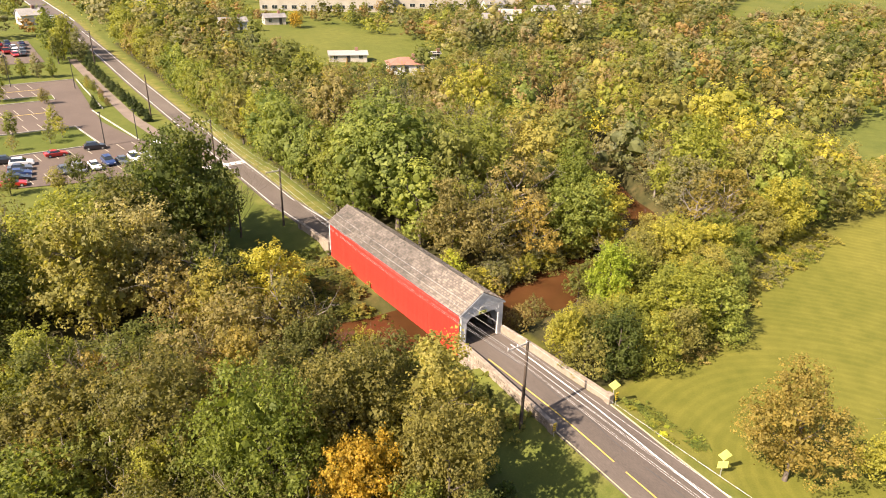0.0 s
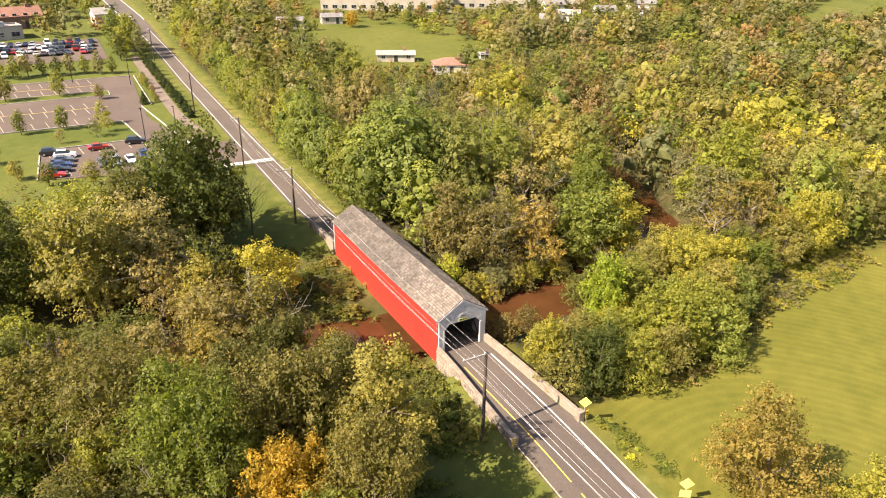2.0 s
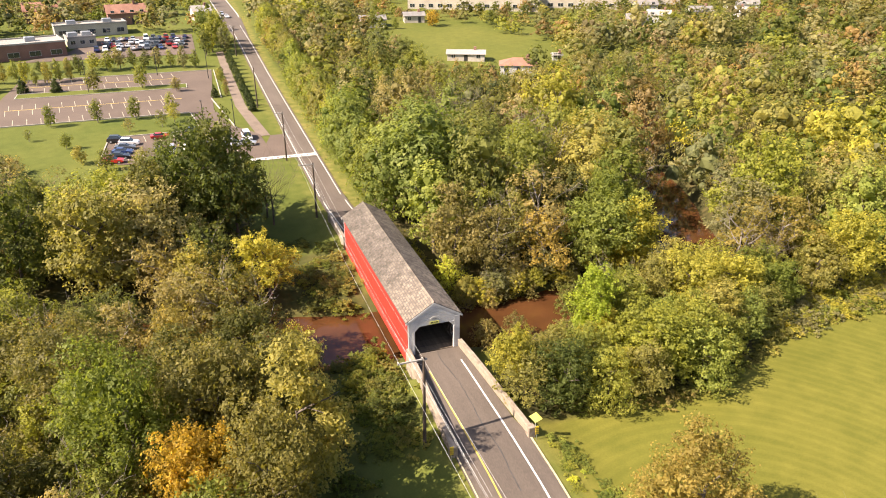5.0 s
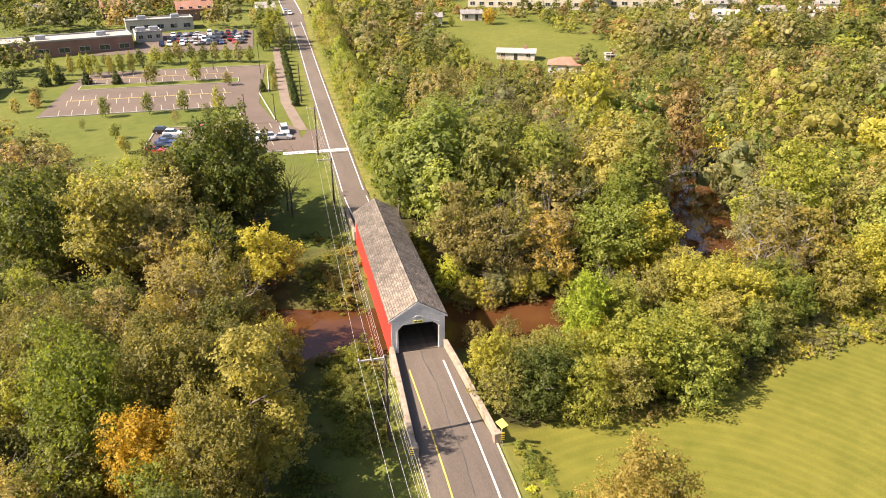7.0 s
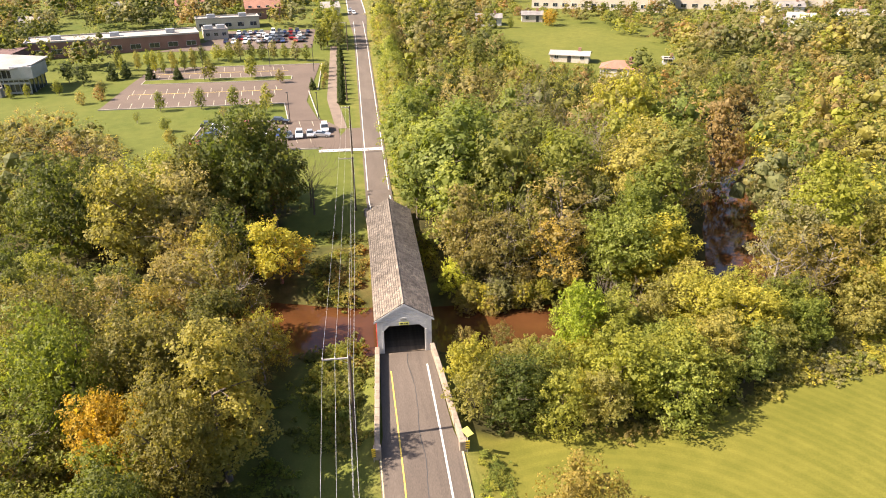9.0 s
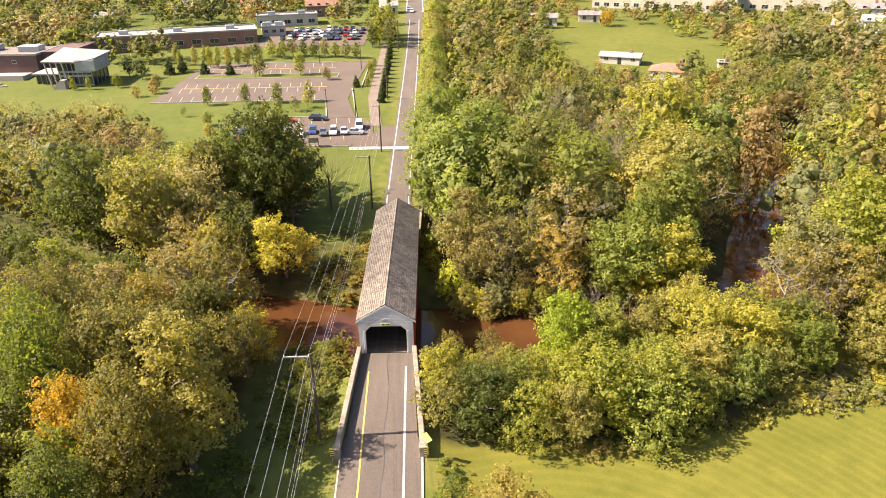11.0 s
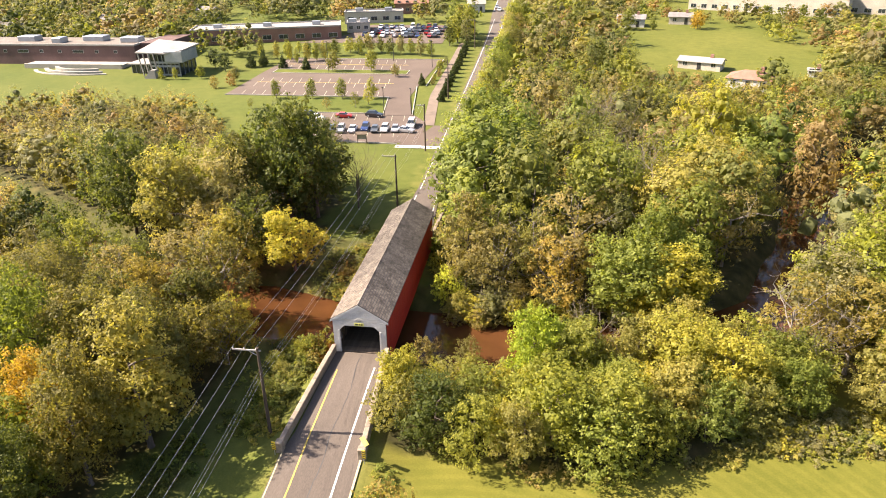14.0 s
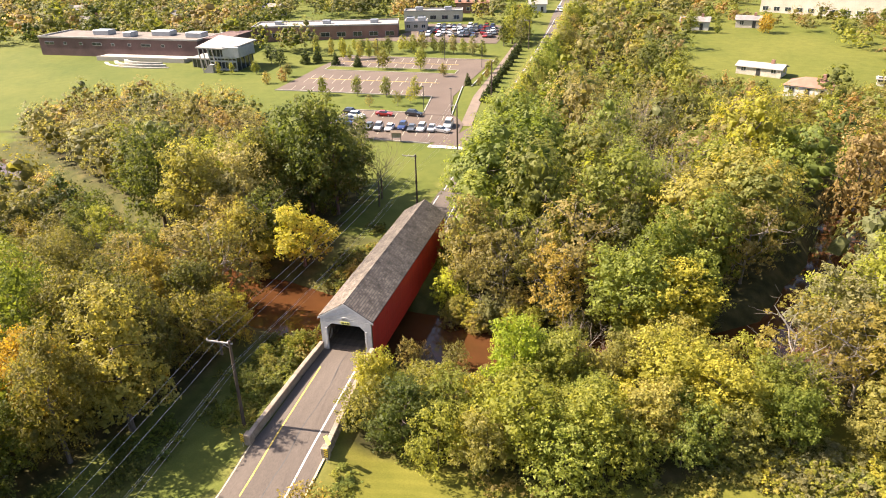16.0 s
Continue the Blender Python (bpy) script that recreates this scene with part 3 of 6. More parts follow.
        stones(ab, WALL - 0.08, y0, y1, -4.0, -0.5, 1)


def stones(parent, x, y0, y1, z0, z1, side, lean=0.0):
    """Rough stones on the outer face of a wall that runs along y."""
    z = z0
    while z < z1 - 0.08:
        h = min(random.uniform(0.24, 0.42), z1 - z)
        y = y0
        while y < y1 - 0.05:
            w = min(random.uniform(0.35, 0.85), y1 - y)
            o = x + lean * (y - y0)
            d = 0.05 + 0.05 * random.random()
            bm = boxed(-0.10, d, -w / 2 + 0.015, w / 2 - 0.015, -h / 2 + 0.014, h / 2 - 0.014, 0.03)
            part("stone", bm, M_STONE, parent, m=pose(o, y + w / 2, z + h / 2, 0, 0, 0 if side > 0 else 180))
            y += w
        z += h


def island_twin(src, name, vary):
    """The same material for joined pieces, varied from island to island."""
    m = src.copy()
    m.name = name
    nt = m.node_tree
    geo = nt.nodes.new("ShaderNodeNewGeometry")
    info = [n for n in nt.nodes if n.bl_idname == "ShaderNodeObjectInfo"][0]
    for l in [l for l in nt.links if l.from_node == info]:
        nt.links.new(geo.outputs["Random Per Island"], l.to_socket)
    return m


def lighten_near_end(m):
    """Shakes lighter over the first stretch of the roof, with an edge broken by noise."""
    nt = m.node_tree
    bsdf = nt.nodes["Principled BSDF"]
    old = bsdf.inputs["Base Color"].links[0].from_socket
    geo = nt.nodes.new("ShaderNodeNewGeometry")
    sep = nt.nodes.new("ShaderNodeSeparateXYZ")
    nt.links.new(geo.outputs["Position"], sep.inputs[0])
    add = nd(nt, "ShaderNodeMath")
    add.operation = "MULTIPLY_ADD"
    nt.links.new(noise_of(nt, geo.outputs["Position"], 0.35, 4), add.inputs[0])
    add.inputs[1].default_value = 14.0
    nt.links.new(sep.outputs["Y"], add.inputs[2])
    fade = ramp(nt, nd_scale(nt, add.outputs[0], 1 / 30), [(0.20, (1.75, 1.70, 1.66)), (0.62, (1.0, 1.0, 1.0))])
    nt.links.new(mixc(nt, 1.0, old, fade, "MULTIPLY"), bsdf.inputs["Base Color"])


def nd_scale(nt, sock, k):
    n = nd(nt, "ShaderNodeMath")
    n.operation = "MULTIPLY"
    nt.links.new(sock, n.inputs[0])
    n.inputs[1].default_value = k
    return n.outputs[0]


lighten_near_end(M_SHAKE)
M_SHAKE_ISLE = island_twin(M_SHAKE, "weathered_shake_joined", 0.24)
build_bridge()


def build_parapets():
    """Low stone walls along both sides of the approach."""
    for y_in, y_out in ((-0.12, -14.6), (L + 0.12, L + 9.0)):
        for s in (-1, 1):
            a = WALL - 0.08
            b = (3.32 if s < 0 else 3.72) if y_out < 0 else a + 0.25
            wall = thing("parapet_wall", "low rubble stone parapet with a pale mortared cap", "wall", group="parapets of the bridge approach")
            n = 12 if y_out < 0 else 8
            for k in range(n):
                u0, u1 = k / n, (k + 1) / n
                ya, yb = y_in + (y_out - y_in) * u0, y_in + (y_out - y_in) * u1
                xa, xb = s * (a + (b - a) * u0), s * (a + (b - a) * u1)
                ra, rb = road_z(ya), road_z(yb)
                bm = bmesh.new()
                ring = []
                for x, y, r in ((xa, ya, ra), (xb, yb, rb)):
                    ring.append([bm.verts.new((x + s * dx, y, z)) for dx, z in ((0.0, r - 0.3), (0.0, r + 0.72), (0.36, r + 0.72), (0.40, -2.6))])
                for i in range(4):
                    bm.faces.new((ring[0][i], ring[0][(i + 1) % 4], ring[1][(i + 1) % 4], ring[1][i]))
                bm.faces.new(ring[0])
                bm.faces.new(ring[1])
                bmesh.ops.recalc_face_normals(bm, faces=bm.faces)
                part("core", bm, M_MORTAR, wall)
                bm = bmesh.new()
                ring = []
                g = 0.012 * (1 if yb < ya else -1)
                for x, y, r in ((xa, ya - g, ra), (xb, yb + g, rb)):
                    ring.append([bm.verts.new((x + s * dx, y, r + z)) for dx, z in ((-0.05, 0.722), (-0.05, 0.84), (0.0, 0.87), (0.37, 0.87), (0.42, 0.84), (0.42, 0.722))])
                for i in range(6):
                    bm.faces.new((ring[0][i], ring[0][(i + 1) % 6], ring[1][(i + 1) % 6], ring[1][i]))
                bm.faces.new(ring[0])
                bm.faces.new(ring[1])
                bmesh.ops.recalc_face_normals(bm, faces=bm.faces)
                part("cap_stone", bm, M_CAP, wall)
                if y_out < 0:
                    stones(wall, (xa + xb) / 2 + s * 0.38, min(ya, yb), max(ya, yb), min(ra, rb) - 1.7, min(ra, rb) + 0.70, s)
            # blunt end pier
            r = road_z(y_out)
            e = s * (b + 0.21)
            part("end_pier", boxed(e - 0.34, e + 0.34, y_out - 0.7, y_out, r - 1.2, r + 0.98, 0.05), M_STONE, wall, "squared end pier of stone")


build_parapets()


# ---- trees ----
def leaves(rng, centres, radii, count, size, per=24, squash=0.75, ruffle=0.5, core=0, core_size=0.3, form=0.25, mass=None, dome=0.0):
    """Leaf clumps, three corners each, on domed sprays that stud the open outside of overlapping lobes, with gaps
    between.
    Also gives each clump the tone of its spray, from -1 to 1; inner leaves and shells get low tones as painted shade."""
    centres, radii = np.array(centres, dtype=float), np.array(radii, dtype=float)
    want = max(8, count // per)
    pick = rng.choice(len(centres), want * 3, p=radii ** 2 / (radii ** 2).sum())
    d = rng.normal(size=(want * 3, 3))
    d[:, 2] += 0.30
    d /= np.linalg.norm(d, axis=1)[:, None]
    at = centres[pick] + d * (radii[pick] * rng.uniform(0.84, 1.14, want * 3))[:, None]
    deep = (np.linalg.norm(at[:, None, :] - centres[None], axis=2) / radii[None]).min(axis=1)
    keep = np.argsort(-deep + 0.25 * rng.random(want * 3))[:want]
    at, d, rad = at[keep], d[keep], radii[pick][keep]
    axis = d * 0.9 + np.array([0, 0, 0.35]) + rng.normal(size=d.shape) * 0.38
    axis /= np.linalg.norm(axis, axis=1)[:, None]
    wide = np.clip(rad * 0.33, 0.12, 0.42) * rng.uniform(0.5, 1.45, want)
    reach = rng.uniform(0.8, 2.1, want)
    tone = rng.uniform(-1, 1, want)
    own = rng.choice(want, count, p=wide ** 2 * reach / (wide ** 2 * reach).sum())
    g = rng.normal(size=(count, 3)) + axis[own] * 0.5
    g /= np.linalg.norm(g, axis=1)[:, None]
    lie = (g * axis[own]).sum(axis=1)[:, None] * axis[own]
    away = wide[own] * rng.uniform(0.25, 1.2, count) ** 0.7
    p = at[own] + ((g - lie) * np.array([1, 1, squash]) + lie * reach[own][:, None]) * away[:, None]
    out = (p - centres.mean(axis=0)) / (centres.std(axis=0) + 0.3)
    out /= np.linalg.norm(out, axis=1)[:, None]
    n = out * dome + d[own] * form + g * (0.5 - 0.2 * dome) + rng.normal(size=(count, 3)) * ruffle + np.array([-0.10, -0.04, 0.36]) * (1 - 0.6 * dome)
    s = size * rng.uniform(0.55, 1.35, count)
    t = tone[own]
    inner = int(core)
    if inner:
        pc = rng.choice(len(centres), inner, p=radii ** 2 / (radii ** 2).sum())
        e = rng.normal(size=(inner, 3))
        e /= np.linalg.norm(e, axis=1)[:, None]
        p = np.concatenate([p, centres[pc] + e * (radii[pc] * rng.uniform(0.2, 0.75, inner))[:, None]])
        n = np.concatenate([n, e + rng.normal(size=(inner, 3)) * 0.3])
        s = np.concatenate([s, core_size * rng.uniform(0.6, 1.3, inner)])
        # inner leaves only take darker tones: crown shade put into the colour
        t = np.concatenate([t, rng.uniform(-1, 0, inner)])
    n /= np.linalg.norm(n, axis=1)[:, None]
    u = np.cross(n, rng.normal(size=n.shape))
    u /= np.linalg.norm(u, axis=1)[:, None]
    v = np.cross(n, u)
    s = s[:, None]
    q = np.stack([p - u * s, p + u * s * 0.75 - v * s * 0.75, p + u * s * 0.55 + v * s * 0.9], 1)
    if mass is None:
        return q, t
    # the thick of the foliage: rumpled shells inside the lobes, open where lobes meet, toned dark as painted shade
    shells, tones = [q], [t]
    vert, face = mass
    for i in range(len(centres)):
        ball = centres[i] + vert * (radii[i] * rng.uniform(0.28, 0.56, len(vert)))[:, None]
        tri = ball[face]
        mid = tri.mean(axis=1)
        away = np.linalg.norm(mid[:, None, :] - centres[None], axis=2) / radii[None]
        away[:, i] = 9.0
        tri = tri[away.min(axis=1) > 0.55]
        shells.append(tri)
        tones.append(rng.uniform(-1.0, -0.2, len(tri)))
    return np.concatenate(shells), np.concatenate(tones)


def lump():
    """Corners and triangles of a coarse round lump."""
    bm = bmesh.new()
    bmesh.ops.create_icosphere(bm, subdivisions=1, radius=1.0)
    bm.verts.ensure_lookup_table()
    out = np.array([v.co[:] for v in bm.verts]), np.array([[v.index for v in f.verts] for f in bm.faces])
    bm.free()
    return out


LUMP = lump()


def crown_lobes(rng, r, h, base, n):
    """Lobes of an uneven crown of radius r that reaches from base to h."""
    out, rad = [], []
    skew = rng.normal(size=2) * 0.10 * r
    for i in range(n):
        t = (i + 0.5) / n
        a = i * 2.4 + rng.uniform(-0.6, 0.6)
        z = base + (h - base) * (0.10 + 0.78 * t)
        w = r * (math.sin(math.pi * min(1, 0.20 + 0.76 * t)) ** 0.75) * rng.uniform(0.35, 0.86)
        if i >= n - 2:
            w *= 0.35
        out.append((w * math.cos(a) + skew[0] * t, w * math.sin(a) + skew[1] * t, z + rng.uniform(-0.07, 0.06) * h))
        rad.append(r * rng.uniform(0.20, 0.42))
    return out, rad


def leaf_mesh(name, made):
    """A mesh of leaf clumps, with the tone of each one's spray and the painted inner shade."""
    q, tone = made
    me = bpy.data.meshes.new(name)
    n = len(q)
    me.vertices.add(3 * n)
    me.vertices.foreach_set("co", q.reshape(-1).astype(np.float32))
    me.loops.add(3 * n)
    me.loops.foreach_set("vertex_index", np.arange(3 * n, dtype=np.int32))
    me.polygons.add(n)
    me.polygons.foreach_set("loop_start", np.arange(0, 3 * n, 3, dtype=np.int32))
    me.update(calc_edges=True)
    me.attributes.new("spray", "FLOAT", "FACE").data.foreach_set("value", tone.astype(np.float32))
    return me


def limb(bm, rng, p, d, length, r, depth, sides, spread=0.6):
    """A limb that tapers, bends and forks."""
    pts, rad = [p], [r]
    n = 3
    q = Vector(p)
    d = Vector(d)
    for i in range(n):
        d = (d + Vector(rng.normal(size=3)) * 0.13 + Vector((0, 0, 0.05))).normalized()
        q = q + d * (length / n)
        pts.append(tuple(q))
        rad.append(max(r * (1 - 0.5 * (i + 1) / n), 0.008))
    tube(bm, pts, rad, sides, cap=False)
    if depth > 0:
        for k in range(3 if depth > 1 else 2):
            e = (d + Vector(rng.normal(size=3)) * spread + Vector((0, 0, 0.15))).normalized()
            j = n if k == 0 else int(rng.integers(1, n + 1))
            limb(bm, rng, pts[j], e, length * rng.uniform(0.5, 0.75), rad[j] * 0.7, depth - 1, max(3, sides - 2), spread)


def trunk_mesh(name, seed, h, r, forks, depth, material, fork_at=0.3):
    rng = np.random.default_rng(seed)
    bm = bmesh.new()
    lean = rng.normal(size=2) * 0.25
    top = (lean[0], lean[1], h * 0.62)
    mid = (lean[0] * 0.3, lean[1] * 0.3, h * fork_at)
    tube(bm, [(0, 0, -0.5), (0, 0, 0.25), mid, top], [r * 1.7, r * 1.1, r * 0.8, r * 0.35], 8, cap=False)
    for i in range(forks):
        a = i * 2.4 + rng.uniform(-0.4, 0.4)
        t = fork_at + (0.6 - fork_at) * i / max(1, forks - 1)
        u = (t - fork_at) / (0.62 - fork_at)
        p = tuple(mid[k] + (top[k] - mid[k]) * u for k in range(3))
        limb(bm, rng, p, (math.cos(a), math.sin(a), 0.75), h * (0.30 if depth > 1 else 0.19), r * 0.45, depth, 5)
    me = bpy.data.meshes.new(name)
    bm.to_mesh(me)
    bm.free()
    me.polygons.foreach_set("use_smooth", [True] * len(me.polygons))
    me.materials.append(material)
    return me


# Kinds of crown, each for a tree 10 m high: radius, foot of the crown, lobes, share of leaves
SHAPES = {
    "round": (3.6, 1.0, 26, 1.0),
    "broad": (4.4, 1.2, 34, 1.2),
    "tall": (2.8, 0.8, 26, 0.9),
    "airy": (3.5, 1.4, 24, 0.75),
    "thin": (3.3, 2.2, 16, 0.25),
    "shrub": (4.6, 0.0, 26, 0.9),
}
CROWNS, TRUNKS, BIG, LOW, MIDDLE, SMALL = {}, {}, {}, {}, {}, {}
for shape, (r, base, lobes, share_of) in SHAPES.items():
    BIG[shape], CROWNS[shape], TRUNKS[shape], LOW[shape], MIDDLE[shape], SMALL[shape] = [], [], [], [], [], []
    pale = shape in ("airy", "thin")
    for k in range(4):
        rng = np.random.default_rng(100 * len(CROWNS) + k)
        c, rad = crown_lobes(rng, r, 10.0 - 0.15 * r, base, lobes + 2 * k)
        thin_core = 0.3 if pale else 1.0

        def crown(count, size, per, core, core_size, grow=1.0, form=0.25, ruffle=0.5, mass=None, skip=1, dome=0.0):
            return leaves(rng, c[::skip], [grow * q for q in rad[::skip]], int(count * share_of), size, per, 0.75, ruffle, int(core * share_of * thin_core), core_size, form, None if pale else mass, dome)

        def upper(made):
            q, tone = made
            top = q[:, 0, 2] > 3.2
            return q[top], tone[top]
        for store, args in ((BIG, (11500, 0.094, 24, 1000, 0.24)), (CROWNS, (6000, 0.132, 17, 750, 0.28)), (LOW, (3400, 0.165, 15, 350, 0.34)), (MIDDLE, (3300, 0.150, 12, 60, 0.32, 1.08, 0.4, 0.40, LUMP, 1, 0.8))):
            me = leaf_mesh("crown", crown(*args))
            me.materials.append(LEAF["green"])
            store[shape].append(me)
        SMALL[shape].append((upper(crown(1000, 0.190, 8, 0, 0.42, 1.45, 0.5, 0.33, LUMP, 2, 1.0)), upper(crown(380, 0.28, 5, 0, 0.65, 1.5, 0.5, 0.30, LUMP, 2, 1.0))))
        TRUNKS[shape].append(trunk_mesh("trunk", 7 + k, 10.0, 0.17 if shape != "shrub" else 0.07, 8 if pale else 5, 2 if pale else 1, M_PALEBARK if pale else M_BARK, 0.16 if pale else 0.3))
BRUSH = []
for k in range(5):
    rng = np.random.default_rng(900 + k)
    c = [(rng.normal() * 0.55, rng.normal() * 0.55, rng.uniform(0.15, 0.65)) for _ in range(12)]
    me = leaf_mesh("foliage", leaves(rng, c, [rng.uniform(0.2, 0.42) for _ in c], 860, 0.078, 14))
    me.materials.append(LEAF["green"])
    BRUSH.append(me)

WORDS = {
    "green": "leafy green", "deep": "dense dark green", "olive": "olive-green, half-turned", "lime": "bright lime-yellow", "yellow": "yellow-green, turning",
    "gold": "golden orange-yellow", "rust": "rust-brown, turned", "tan": "thin tan-brown, drying", "needle": "dark evergreen", "fresh": "fresh green", "amber": "amber-brown, drying", "sage": "haze-greyed sage-green", "moss": "dull olive-green", "dun": "haze-greyed dun-brown",
}
FORM = {"round": "round-crowned tree", "broad": "wide-crowned tree", "tall": "tall narrow tree", "airy": "open tree with pale limbs", "thin": "half-bare tree with pale limbs", "shrub": "shrub"}
PLACED = []


def plant(x, y, h, shape, tone, wide=1.0, top=None, group=""):
    """One tree with its foot on the ground; h is its height, or top the height of its tip in the world."""
    z = ground_z(x, y)
    if top is not None:
        h = top - z
    k = random.randrange(4)
    word = "bush" if shape == "shrub" else "tree"
    ob = thing(word, f"{WORDS[tone]} {FORM[shape]} in the creekside woods" if not group else f"{WORDS[tone]} {FORM[shape]} on mown grass", word, group=group or "woods along the creek")
    s = h / 10.0
    w = s * wide
    ob.matrix_basis = pose(x, y, z, 0, 0, random.uniform(0, 360)) @ Matrix.Diagonal((w, w, s, 1))
    t = new("trunk", TRUNKS[shape][k])
    t.parent = ob
    c = new("crown", (MIDDLE if y > (44 if x < -10 else 20) or not -46 < x < 62 else BIG if h > 11 and y < 0 else CROWNS if h > 6.5 else LOW)[shape][k])
    c.parent = ob
    c.material_slots[0].link = "OBJECT"
    c.material_slots[0].material = LEAF[tone]
    PLACED.append((x, y, 3.4 * w))
    return ob


def brush(x, y, h, tone, wide=1.0):
    """A low tangle of weeds and seedlings, h metres high."""
    ob = thing("weed_clump", f"{WORDS[tone]} tangle of low weeds at the wood's edge", "weeds", group="weeds along the verges")
    ob.matrix_basis = pose(x, y, ground_z(x, y) - 0.1 * h, 0, 0, random.uniform(0, 360)) @ Matrix.Diagonal((h * wide, h * wide * random.uniform(0.8, 1.3), h, 1))
    c = new("foliage", random.choice(BRUSH))
    c.parent = ob
    c.material_slots[0].link = "OBJECT"
    c.material_slots[0].material = LEAF[tone]


FAR = {}


def plant_far(x, y, h, shape, tone, wide=1.0):
    """A tree of the far woods: the same crown with fewer, larger clumps, laid into one mesh a tone."""
    k = random.randrange(4)
    a = random.uniform(0, 6.3)
    s = h / 10.0
    w = s * wide
    rot = np.array([[math.cos(a) * w, -math.sin(a) * w, 0], [math.sin(a) * w, math.cos(a) * w, 0], [0, 0, s]])
    q, spray = SMALL[shape][k][0 if y < 112 and abs(x) < 95 else 1]
    FAR.setdefault(tone, []).append((random.random(), q @ rot.T + np.array([x, y, ground_z(x, y) - 0.15 * h]), spray))
    PLACED.append((x, y, 3.2 * w))


